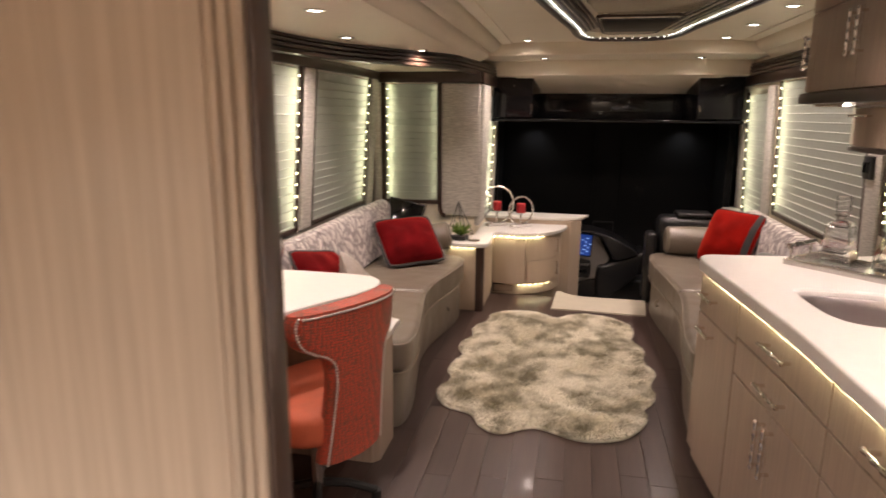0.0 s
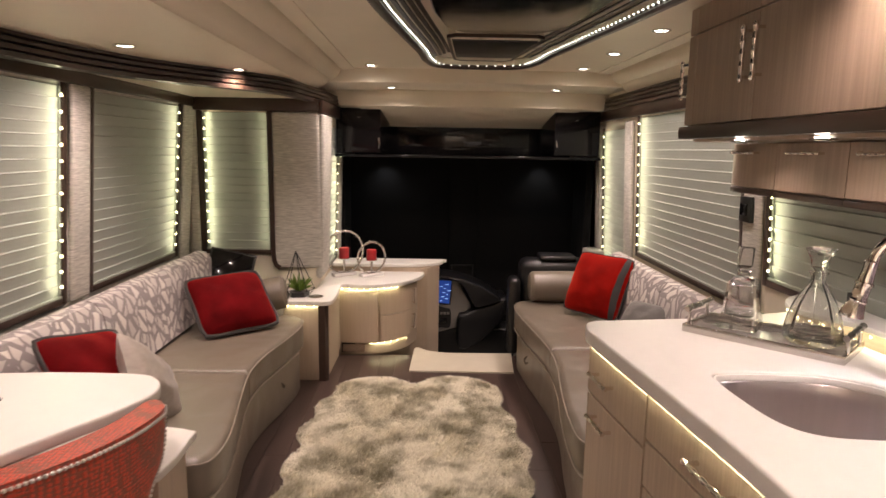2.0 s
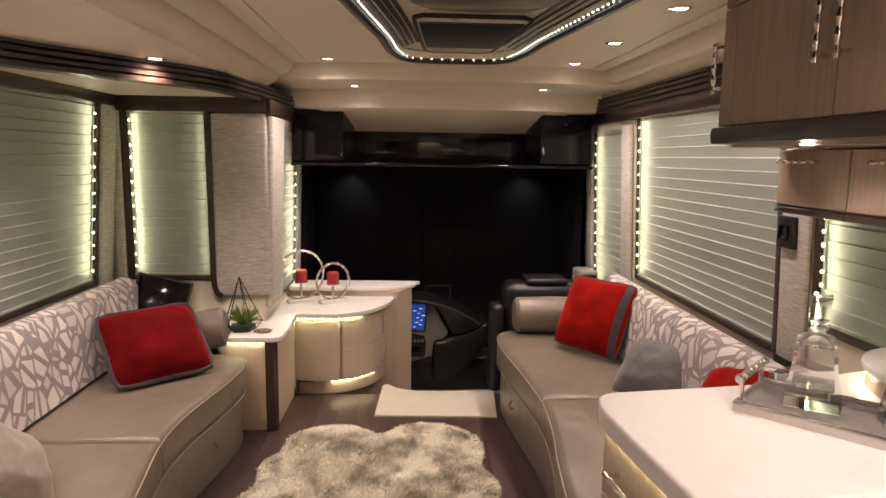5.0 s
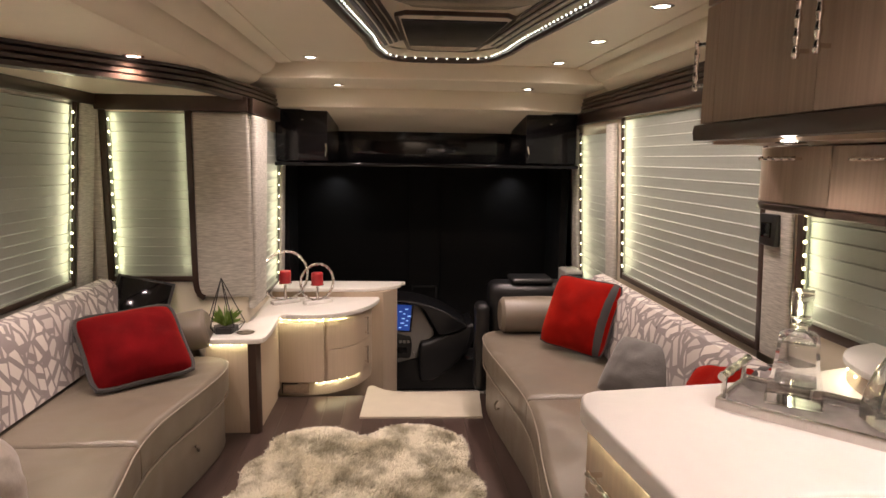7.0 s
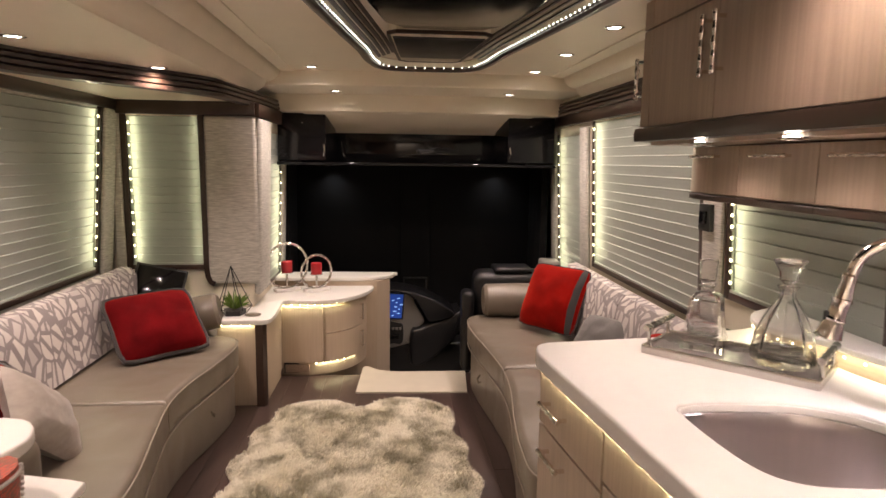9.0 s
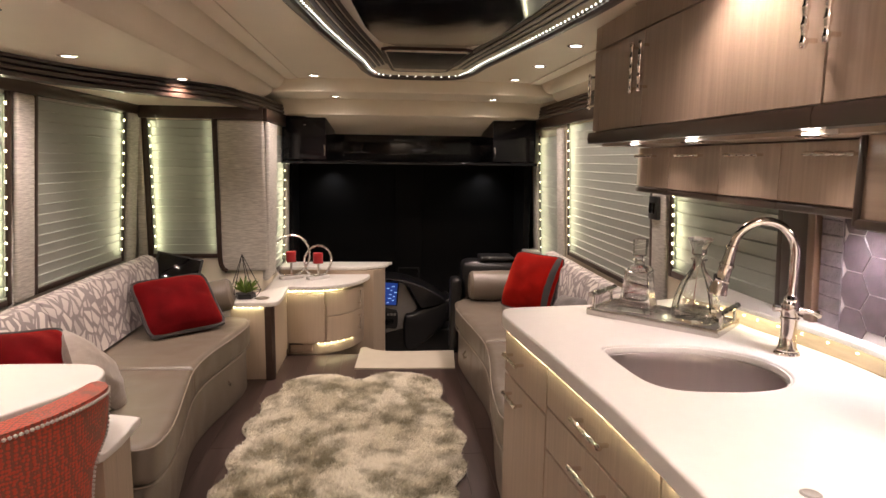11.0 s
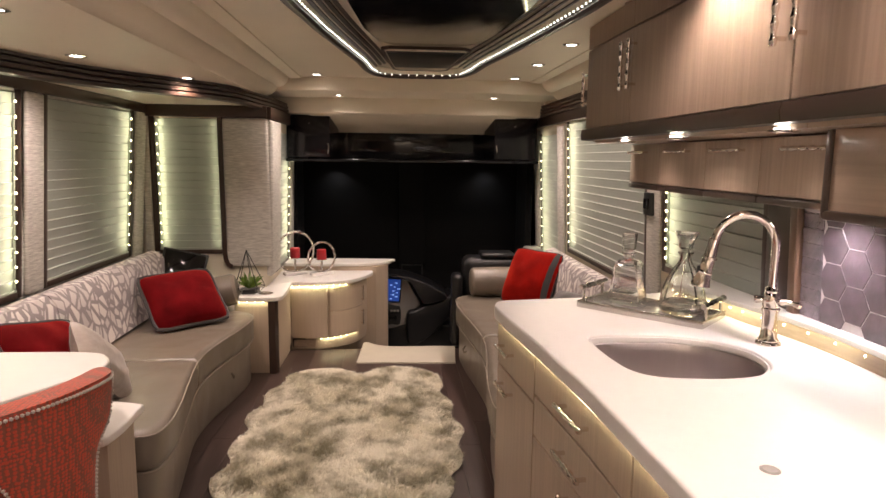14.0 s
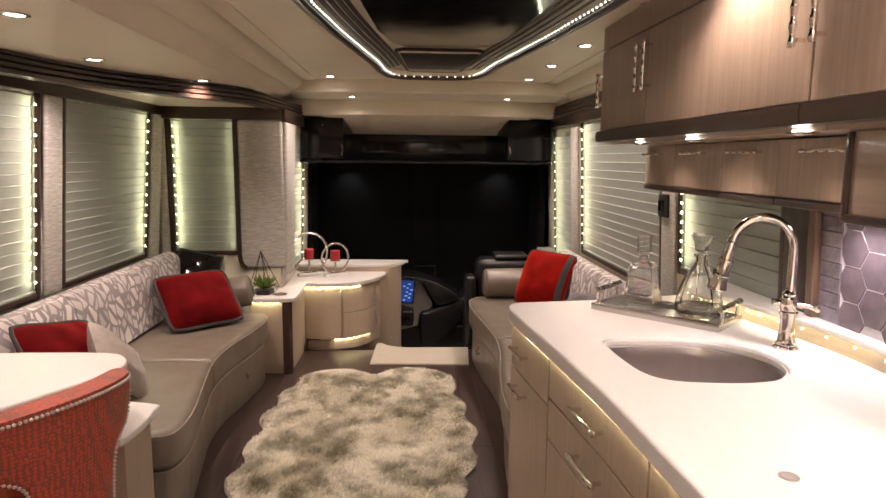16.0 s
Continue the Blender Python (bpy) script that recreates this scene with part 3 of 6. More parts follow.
for sgn in (1, -1):
    pts = [(MX + sgn * (half_width(y) - 0.035), y) for y in (0.6, 1.2, 1.8, 2.3, 2.8, 3.2, 3.6, 3.9, 4.15, 4.4)]
    for k in range(4):
        path = [(x - sgn * k * 0.026, y, CEIL + 0.012 + 0.009 * k) for x, y in pts]
        structure("vent_slat", sweep(curve_points(path, 3), [(-0.008, 0.0), (0.008, 0.004), (0.008, 0.010), (-0.008, 0.006)]), DARK, "dark slat of the ceiling air vent", "vent slat")
# black screen and framed roof grille in the recess
screen_out = [(-0.06, 0.9), (-0.28, 1.3), (-0.36, 2.0), (-0.345, 2.6), (-0.31, 3.05), (-0.25, 3.36), (-0.17, 3.46), (0.0, 3.48), (0.17, 3.46), (0.25, 3.36), (0.31, 3.05), (0.345, 2.6), (0.36, 2.0), (0.28, 1.3), (0.06, 0.9)]
tv = thing("ceiling_screen", (MX, 2.2, CEIL + 0.05), "long black glossy panel set in the ceiling recess", "ceiling panel")
part("screen", prism([(MX + x, y) for x, y in screen_out], CEIL - 0.012, CEIL + 0.06, 0.008), GLOSSBLACK, tv)
part("surround", sweep([(MX + x, y, CEIL + 0.035) for x, y in screen_out], [(-0.012, 0.0), (0.02, 0.0), (0.014, -0.03), (-0.006, -0.03)], closed=True), DARK, tv)
gr = thing("roof_vent", (MX, 4.05, CEIL + 0.05), "dark roof vent with a cream frame", "vent")
hatch = [(-0.235, 3.66), (-0.20, 4.1), (-0.17, 4.40), (-0.13, 4.44), (0.13, 4.44), (0.17, 4.40), (0.20, 4.1), (0.235, 3.66), (0.2, 3.62), (-0.2, 3.62)]
part("frame", prism([(MX + x, y) for x, y in hatch], CEIL + 0.0, CEIL + 0.058, 0.008), TAUPE, gr)
part("edge", sweep([(MX + x, y, CEIL + 0.004) for x, y in hatch], [(-0.008, -0.006), (0.008, -0.006), (0.008, 0.01), (-0.008, 0.01)], closed=True), DARK, gr)
part("opening", prism([(MX - 0.215, 3.70), (MX - 0.19, 4.02), (MX - 0.168, 4.27), (MX + 0.168, 4.27), (MX + 0.19, 4.02), (MX + 0.215, 3.70)], CEIL - 0.006, CEIL + 0.003, 0.002), BLACKPLASTIC, gr)


# ---- lamps that the place has, and some added for brightness ----
def downlight(x, y, z, watts, size=0.031, colour=WARM):
    d = thing("downlight", (x, y, z), "round recessed ceiling downlight, lit", "downlight", "ceiling downlights")
    part("bezel", lathe([(size, 0), (size + 0.011, -0.001), (size + 0.012, -0.004), (size + 0.002, -0.007), (size - 0.002, -0.003), (size - 0.002, 0)], (x, y, z), 24), CHROME, d)
    part("lens", lathe([(0, -0.0035), (size - 0.003, -0.0035), (size - 0.003, 0.004), (0, 0.004)], (x, y, z), 20), LENS, d)
    spot("downlight_light", x, y, z - 0.012, watts, colour=colour)
    return d


DL = 33.0
for x, y in ((-0.44, 4.73), (0.957, 4.71), (0.97, 4.05), (0.98, 3.36), (0.98, 2.5), (0.86, 1.77), (0.86, 1.0), (-0.45, 0.9), (0.62, 0.3)):
    downlight(x, y, CEIL, DL * (3.2 if y == 1.77 else 1.0))
for x, y in ((-0.33, 5.19), (0.884, 5.19)):
    downlight(x, y, 1.965, DL * 0.9)
# no fittings known here: three lamps added in the hallway to brighten the bulkhead
for x in (-1.2, -0.5, 0.2):
    downlight(x, -1.25, SLIDE if x < -0.8 else CEIL, DL * 7.2, colour=(0.94, 0.95, 0.95))
# the one at y 1.3 is unseen, added to light the dining corner
for x, y in ((-1.08, 1.3), (-1.295, 3.13), (-1.05, 3.86), (-1.10, 2.23)):
    downlight(x, y, SLIDE, DL * (1.25 if y > 2 else 0.45))

# ---- sofas ----
def sofa(name, edge, back, y0, y1, side, label):
    """edge: plan curve of the seat's front; back: x of the seat's rear; side: 1 where the room lies to the right."""
    so = thing(name, ((edge[0][0] + back) / 2, (y0 + y1) / 2, 0), label, "sofa")
    pts = [(p.x, p.y) for p in curve_points([(x, y, 0) for x, y in edge], 6)]
    low = [(x - side * 0.028, y) for x, y in pts]
    part("base", prism(low + [(back, y1), (back, y0)], 0.0, 0.285, 0.012), LEATHER, so)
    half = len(pts) // 2
    mid = pts[half][1]
    for nm, seq, a, b in (("seat_cushion", pts[:half + 1], y0, mid - 0.004), ("seat_cushion", pts[half:], mid + 0.004, y1)):
        q = [(x, min(max(y, min(a, b)), max(a, b))) for x, y in seq]
        part(nm, prism(q + [(back, q[-1][1]), (back, q[0][1])], 0.288, 0.452, 0.035, 4), LEATHER, so)
    part("piping", tube([(x + side * 0.0005, y, 0.436) for x, y in pts], 0.0032, 6), PIPING, so, "pale welt along the seat edge")
    part("piping", tube([(x - side * 0.004, y, 0.29) for x, y in pts], 0.003, 6), PIPING, so, "pale welt along the base")
    return so


def patterned_cloth():
    """Pale cloth with scattered grey triangles and bars."""
    m = bpy.data.materials.new("triangle_patterned_cloth")
    m.use_nodes = True
    nt = m.node_tree
    n, l = nt.nodes, nt.links
    b = n["Principled BSDF"]
    co = n.new("ShaderNodeTexCoord")
    mp = n.new("ShaderNodeMapping")
    mp.inputs["Scale"].default_value = (1, 1, 0.75)
    l.new(co.outputs["Object"], mp.inputs[0])
    v1 = n.new("ShaderNodeTexVoronoi")
    v1.feature = "F1"
    v2 = n.new("ShaderNodeTexVoronoi")
    v2.feature = "DISTANCE_TO_EDGE"
    for q in (v1, v2):
        q.inputs["Scale"].default_value = 12.0
        l.new(mp.outputs[0], q.inputs["Vector"])
    half = n.new("ShaderNodeVectorMath")
    half.operation, half.inputs[1].default_value = "SUBTRACT", (0.5, 0.5, 0.5)
    l.new(v1.outputs["Color"], half.inputs[0])
    unit = n.new("ShaderNodeVectorMath")
    unit.operation = "NORMALIZE"
    l.new(half.outputs[0], unit.inputs[0])
    dot = n.new("ShaderNodeVectorMath")
    dot.operation = "DOT_PRODUCT"
    l.new(unit.outputs[0], dot.inputs[0])
    l.new(mp.outputs[0], dot.inputs[1])
    rate = n.new("ShaderNodeMath")
    rate.operation, rate.inputs[1].default_value = "MULTIPLY", 19.0
    l.new(dot.outputs["Value"], rate.inputs[0])
    fr = n.new("ShaderNodeMath")
    fr.operation = "FRACT"
    l.new(rate.outputs[0], fr.inputs[0])
    bars = n.new("ShaderNodeMath")
    bars.operation, bars.inputs[1].default_value = "GREATER_THAN", 0.66
    l.new(fr.outputs[0], bars.inputs[0])
    edge = n.new("ShaderNodeMath")
    edge.operation, edge.inputs[1].default_value = "LESS_THAN", 0.06
    l.new(v2.outputs["Distance"], edge.inputs[0])
    mx1 = n.new("ShaderNodeMath")
    mx1.operation = "MAXIMUM"
    l.new(edge.outputs[0], mx1.inputs[0])
    l.new(bars.outputs[0], mx1.inputs[1])
    sep = n.new("ShaderNodeSeparateColor")
    l.new(v1.outputs["Color"], sep.inputs[0])
    mix = n.new("ShaderNodeMix")
    mix.data_type = "RGBA"
    mix.inputs[6].default_value, mix.inputs[7].default_value = (0.74, 0.69, 0.64, 1), (0.50, 0.45, 0.43, 1)
    l.new(sep.outputs[0], mix.inputs[0])
    mix2 = n.new("ShaderNodeMix")
    mix2.data_type = "RGBA"
    mix2.inputs[7].default_value = (0.27, 0.232, 0.228, 1)
    l.new(mx1.outputs[0], mix2.inputs[0])
    l.new(mix.outputs[2], mix2.inputs[6])
    l.new(mix2.outputs[2], b.inputs["Base Color"])
    b.inputs["Roughness"].default_value = 0.6
    b.inputs["Sheen Weight"].default_value = 0.2
    nz = n.new("ShaderNodeTexNoise")
    nz.inputs["Scale"].default_value = 260
    l.new(co.outputs["Object"], nz.inputs["Vector"])
    bp = n.new("ShaderNodeBump")
    bp.inputs["Strength"].default_value, bp.inputs["Distance"].default_value = 0.25, 0.003
    l.new(nz.outputs["Fac"], bp.inputs["Height"])
    l.new(bp.outputs[0], b.inputs["Normal"])
    return m


PATTERN = patterned_cloth()
left_sofa = sofa("sofa", [(-0.95, 2.475), (-0.83, 2.487), (-0.793, 2.56), (-0.80, 2.74), (-0.86, 3.08), (-0.905, 3.36), (-0.90, 3.62), (-0.845, 3.95), (-0.82, 4.2), (-0.85, 4.36), (-0.95, 4.42)], -1.68, 2.475, 4.42, 1, "long wavy taupe leather sofa with patterned back cushions")
back_prof = [(0.0, 0.0), (0.16, 0.0), (0.145, 0.1), (0.13, 0.22), (0.115, 0.31), (0.08, 0.355), (0.03, 0.365), (-0.02, 0.34), (-0.035, 0.2), (-0.03, 0.0)]
part("back_cushion", sweep([(-1.60, 3.18, 0.47), (-1.60, 2.50, 0.47)], [(-s, h) for s, h in back_prof]), PATTERN, left_sofa, "pale back cushion with grey triangle pattern")
part("back_cushion", sweep([(-1.60, 4.60, 0.47), (-1.60, 3.19, 0.47)], [(-s, h) for s, h in back_prof]), PATTERN, left_sofa, "pale back cushion with grey triangle pattern")
part("bolster", moved(lathe([(0, -0.17), (0.085, -0.17), (0.105, -0.15), (0.11, 0), (0.105, 0.15), (0.085, 0.17), (0, 0.17)], sides=20), pose(-1.13, 4.44, 0.56, 0, 78, 8)), LEATHER, left_sofa)
part("pull_loop", tube([(-0.868, 3.86, 0.20), (-0.855, 3.87, 0.185), (-0.86, 3.885, 0.165), (-0.872, 3.89, 0.175)], 0.006, 6), LEATHER, left_sofa)
part("arm", moved(box(-0.22, 0.22, -0.07, 0.07, 0.0, 0.20, 0.055, 4), pose(-1.25, 2.59, 0.44, 0, 0, 0)), LEATHER, left_sofa)
right_sofa = sofa("sofa", [(0.70, 2.62), (0.545, 2.66), (0.53, 2.85), (0.56, 3.15), (0.605, 3.45), (0.625, 3.75), (0.60, 4.1), (0.565, 4.45), (0.56, 4.72), (0.61, 4.86), (0.72, 4.90)], 1.40, 2.62, 4.90, -1, "wavy taupe leather sofa beside the kitchen counter")
part("back_cushion", sweep([(1.32, 2.70, 0.47), (1.32, 3.74, 0.47)], [(-s, h) for s, h in back_prof]), PATTERN, right_sofa, "pale back cushion with grey triangle pattern")
part("back_cushion", sweep([(1.32, 3.75, 0.47), (1.32, 4.75, 0.47)], [(-s, h) for s, h in back_prof]), PATTERN, right_sofa, "pale back cushion with grey triangle pattern")
part("bolster", moved(lathe([(0, -0.24), (0.09, -0.24), (0.11, -0.22), (0.115, 0), (0.11, 0.22), (0.09, 0.24), (0, 0.24)], sides=20), pose(0.92, 4.84, 0.56, 0, 90, 0)), LEATHER, right_sofa)
part("pull_loop", tube([(0.588, 4.30, 0.22), (0.57, 4.29, 0.20), (0.575, 4.27, 0.18), (0.59, 4.265, 0.19)], 0.006, 6), LEATHER, right_sofa)


def pillow(name, m, w, h, t, mat, label, border=None, bands=(), group="throw pillows", cord=0.0085):
    p = thing(name, m.translation, label, "pillow", group)
    part("cover", moved(cushion(w, h, t), m), mat, p)
    if border:
        rim_ = []
        for k in range(4):
            for i in range(10):
                s_ = 2 * i / 10 - 1
                u, v = ((s_, -1), (1, s_), (-s_, 1), (-1, -s_))[k]
                rim_.append(m @ puffed(u, v, w, h, t, 1, w * 9))
        part("border", tube(rim_, cord, 8, closed=True), border, p, "charcoal grey corded border")
        for u0 in bands:
            part("band", moved(cushion_band(w, h, t, u0, u0 + 0.16), m), border, p, "charcoal grey sewn ribbon")
    return p


def leaning(centre, across, up):
    """A pose with x along across and z nearly along up."""
    x = Vector(across).normalized()
    z = Vector(up)
    z = (z - x * z.dot(x)).normalized()
    y = z.cross(x)
    m = Matrix(((x.x, y.x, z.x, centre[0]), (x.y, y.y, z.y, centre[1]), (x.z, y.z, z.z, centre[2]), (0, 0, 0, 1)))
    return m


pillow("pillow", leaning((-1.195, 4.07, 0.612), (0.34, 0.28, 0.01), (-0.17, 0.24, 0.28)), 0.46, 0.41, 0.20, DEEPRED, "deep red velvet pillow with charcoal border on the sofa", GREYTRIM, cord=0.012)
pillow("pillow", leaning((-1.33, 2.80, 0.655), (-0.10, -0.5, 0.10), (-0.18, 0.0, 0.28)), 0.46, 0.33, 0.16, DEEPRED, "deep red velvet pillow leaning against the patterned sofa back", GREYTRIM, (-0.86,))
pillow("pillow", leaning((-1.15, 2.86, 0.60), (0.05, 0.30, -0.26), (-0.2, 0.22, 0.28)), 0.40, 0.30, 0.13, SATIN, "silver satin pillow propped on the sofa seat")
pillow("pillow", leaning((1.05, 4.40, 0.67), (0.24, -0.34, 0.0), (0.16, 0.06, 0.36)), 0.45, 0.42, 0.17, RED, "bright red velvet pillow with a charcoal ribbon against the sofa back", GREYTRIM, (0.78,), cord=0.0045)
pillow("pillow", leaning((1.12, 3.72, 0.585), (0.16, -0.36, 0.03), (0.17, 0.02, 0.22)), 0.38, 0.30, 0.13, GREYPIL, "grey plush pillow lying on the sofa seat")
pillow("pillow", leaning((1.17, 3.10, 0.66), (0.10, -0.40, 0.12), (0.2, 0.05, 0.28)), 0.44, 0.36, 0.15, RED, "red velvet pillow tucked behind the counter end", GREYTRIM, (0.62,))

# ---- kitchen base ----
def arc_x(y, table):
    return float(np.interp(y, [p[0] for p in table], [p[1] for p in table]))


FRONT = [(-1.2, 0.62), (0.6, 0.625), (1.1, 0.615), (1.6, 0.59), (2.0, 0.55), (2.3, 0.515), (2.49, 0.497)]
TOPZ = 0.934
front_y = [-1.2, -0.4, 0.3, 0.7, 1.0, 1.3, 1.6, 1.8, 2.0, 2.15, 2.3, 2.40, 2.46]
edge = [(arc_x(y, FRONT) - 0.022, y) for y in front_y] + [(0.487, 2.52), (0.505, 2.555), (0.54, 2.575)]
edge = [(p.x, p.y) for p in curve_points([(x, y, 0) for x, y in edge], 4)]
sink_o = [(0.703, 2.025), (0.75, 2.062), (0.863, 2.064), (1.0, 2.044), (1.095, 1.978), (1.15, 1.885), (1.14, 1.775), (1.075, 1.692), (0.973, 1.661), (0.873, 1.664), (0.775, 1.685), (0.725, 1.745), (0.704, 1.87)]
sink_o = [(p.x, p.y) for p in curve_points([(x, y, 0) for x, y in sink_o], 6, closed=True)]
outer = edge + [(0.98, 2.63), (1.415, 2.76), (1.415, -1.2)]
bm = bmesh.new()
loops = []
for pts in (outer, sink_o):
    vs = [bm.verts.new((x, y, TOPZ - 0.045)) for x, y in pts]
    loops += [bm.edges.new((vs[i], vs[(i + 1) % len(vs)])) for i in range(len(vs))]
bmesh.ops.triangle_fill(bm, edges=loops, use_beauty=True, use_dissolve=False)
ret = bmesh.ops.extrude_face_region(bm, geom=bm.faces[:])
bmesh.ops.translate(bm, vec=(0, 0, 0.045), verts=[g for g in ret["geom"] if isinstance(g, bmesh.types.BMVert)])
bmesh.ops.recalc_face_normals(bm, faces=bm.faces)
es = [e for e in bm.edges if len(e.link_faces) == 2 and e.calc_face_angle(0) > 1.2 and abs(e.verts[0].co.z - TOPZ) < 1e-4 and abs(e.verts[1].co.z - TOPZ) < 1e-4]
bmesh.ops.bevel(bm, geom=es, offset=0.009, segments=3, profile=0.5, affect="EDGES")
worktop = thing("worktop", (0.95, 1.2, TOPZ - 0.045), "glossy white quartz kitchen worktop with a rounded corner", "worktop")
part("slab", bm, QUARTZ, worktop)
part("drain_hole", lathe([(0, 0.0015), (0.011, 0.0015), (0.014, 0.003), (0.018, 0.001), (0.018, -0.001), (0, -0.001)], (0.774, 1.183, TOPZ), 20), GREYPLASTIC, worktop, "small grey cap set in the worktop")
sk = thing("sink", (0.93, 1.87, TOPZ - 0.2), "stainless steel undermount sink bowl", "sink")
bm = bmesh.new()
rings = []
for k, (sc, z) in enumerate(((0.985, TOPZ - 0.026), (0.958, TOPZ - 0.0245), (0.945, TOPZ - 0.028), (0.94, TOPZ - 0.06), (0.92, TOPZ - 0.17), (0.87, TOPZ - 0.20), (0.5, TOPZ - 0.208), (0.12, TOPZ - 0.212))):
    rings.append([bm.verts.new((0.93 + (x - 0.93) * sc, 1.87 + (y - 1.87) * sc, z)) for x, y in sink_o])
for q, w in zip(rings, rings[1:]):
    for j in range(len(q)):
        bm.faces.new((q[j], q[(j + 1) % len(q)], w[(j + 1) % len(q)], w[j]))
bm.faces.new(rings[-1])
part("bowl", bm, SINKSTEEL, sk)
bm = bmesh.new()
rings = []
for sc, z in ((0.998, TOPZ - 0.030), (0.998, TOPZ - 0.009), (0.992, TOPZ - 0.007), (0.972, TOPZ - 0.007), (0.966, TOPZ - 0.010), (0.966, TOPZ - 0.023), (0.985, TOPZ - 0.023)):
    rings.append([bm.verts.new((0.93 + (x - 0.93) * sc, 1.87 + (y - 1.87) * sc, z)) for x, y in sink_o])
for q, w in zip(rings, rings[1:] + rings[:1]):
    for j in range(len(q)):
        bm.faces.new((q[j], q[(j + 1) % len(q)], w[(j + 1) % len(q)], w[j]))
part("stepped_rim", bm, QUARTZ, worktop, "routed step round the sink opening")
part("drain", lathe([(0.05, 0.0), (0.045, 0.004), (0.03, 0.001), (0, 0.001)], (0.93, 1.87, TOPZ - 0.211), 20), CHROME, sk)

def handle(a, b, out, parent, r=0.0075, stand=0.03):
    """A twisted cast bar handle between two feet."""
    a, b, out = Vector(a), Vector(b), Vector(out)
    d = (b - a)
    n_ = 32
    path = [a - d * 0.12 + d * 1.24 * i / n_ + out * stand for i in range(n_ + 1)]
    rr = [r * (0.96 + 0.19 * math.sin(i * 2 * math.pi / 7)) * (0.8 if i in (0, n_) else 1) for i in range(n_ + 1)]
    bm = joined(tube(path, rr, 14), tube([a, a + out * stand], r * 0.85, 4), tube([b, b + out * stand], r * 0.85, 4))
    return part("handle", bm, CHROME, parent, "cast nickel bar handle")


def front_panel(name, y0, y1, z0, z1, parent, t=0.018):
    """A cabinet front that follows the bowed line of the run."""
    ys = [y0 + (y1 - y0) * i / 5 for i in range(6)]
    pts = [(arc_x(y, FRONT), y) for y in ys] + [(arc_x(y, FRONT) + t, y) for y in ys[::-1]]
    return part(name, prism(pts, z0, z1, 0.002, 1), WOOD, parent)


UNITS = [(2.487, 2.06), (2.056, 1.384), (1.38, 0.74), (0.736, 0.0), (-0.004, -1.2)]
for k, (ya, yb) in enumerate(UNITS):
    c = thing("base_cabinet", ((ya + yb) / 2 * 0 + 0.95, (ya + yb) / 2, 0), "pale veneer base cabinet with nickel bar handles", "cabinet", "kitchen base cabinets")
    ys = [yb + (ya - yb) * i / 5 for i in range(6)]
    if k == 1:
        pts = [(arc_x(y, FRONT) + 0.022, y) for y in ys] + [(0.64, ya), (0.64, yb)]
    else:
        pts = [(arc_x(y, FRONT) + 0.022, y) for y in ys] + [(1.40, ya), (1.40, yb)]
    part("body", prism(pts, 0.03, 0.885, 0.0), WOOD, c)
    if k == 0:
        front_panel("drawer_front", yb + 0.003, ya, 0.715, 0.868, c)
        d1 = front_panel("door", yb + 0.003, ya, 0.09, 0.708, c)
        for z in (0.80, 0.655):
            handle((arc_x(2.40, FRONT), 2.40, z), (arc_x(2.28, FRONT), 2.28, z), (-1, -0.12, 0), c)
    else:
        m_ = (ya + yb) / 2
        front_panel("drawer_front", yb + 0.003, ya - 0.003, 0.745, 0.868, c)
        front_panel("drawer_front", yb + 0.003, ya - 0.003, 0.61, 0.738, c)
        front_panel("door", yb + 0.003, m_ - 0.0015, 0.09, 0.603, c)
        front_panel("door", m_ + 0.0015, ya - 0.003, 0.09, 0.603, c)
        hy = (1.79, 1.64) if k == 1 else (m_ + 0.08, m_ - 0.08)
        for z in (0.812, 0.675):
            handle((arc_x(hy[0], FRONT), hy[0], z), (arc_x(hy[1], FRONT), hy[1], z), (-1, -0.1, 0), c)
        for q in (-0.03, 0.03):
            x = arc_x(m_ + q, FRONT)
            handle((x, m_ + q, 0.42), (x, m_ + q, 0.56), (-1, -0.1, 0), c)
    part("toe_grille", prism([(arc_x(y, FRONT) + 0.04, y) for y in ys] + [(arc_x(y, FRONT) + 0.05, y) for y in ys[::-1]], 0.0, 0.08), DARK, c)
fl = [(arc_x(y, FRONT) + 0.004, y) for y in (0.2, 0.7, 1.2, 1.6, 2.0, 2.3, 2.47)]
for i in range(27):
    y = 2.455 - i * 0.062
    x = arc_x(y, FRONT) - 0.009
    strip_lamp("counter_led_light", (x, y - 0.004, 0.884), (x, y + 0.004, 0.884), (0.3, 0, -1), 0.038, 0.008)
# raised ledge with bulbs behind the sink
ledge = [(1.415, 2.74), (1.395, 2.735), (1.30, 2.695), (1.225, 2.615), (1.188, 2.50), (1.215, 2.41), (1.272, 2.33), (1.288, 2.22), (1.325, 2.05), (1.352, 1.85), (1.35, 1.6), (1.33, 1.2), (1.33, -1.2), (1.415, -1.2)]
lp = [(p.x, p.y) for p in curve_points([(x, y, 0) for x, y in ledge[1:-1]], 4)]
lg = thing("ledge", (1.37, 1.5, TOPZ), "white raised ledge with bulbs below its lip", "ledge")
part("riser", prism([(1.41, 2.72)] + [(x + 0.016, y) for x, y in lp] + [(1.41, -1.2)], TOPZ, 0.985), WOOD_X, lg, "pale riser lit by bulbs")
part("top", prism([(1.41, 2.74)] + lp + [(1.41, -1.2)], 0.985, 1.003, 0.004), QUARTZ, lg)
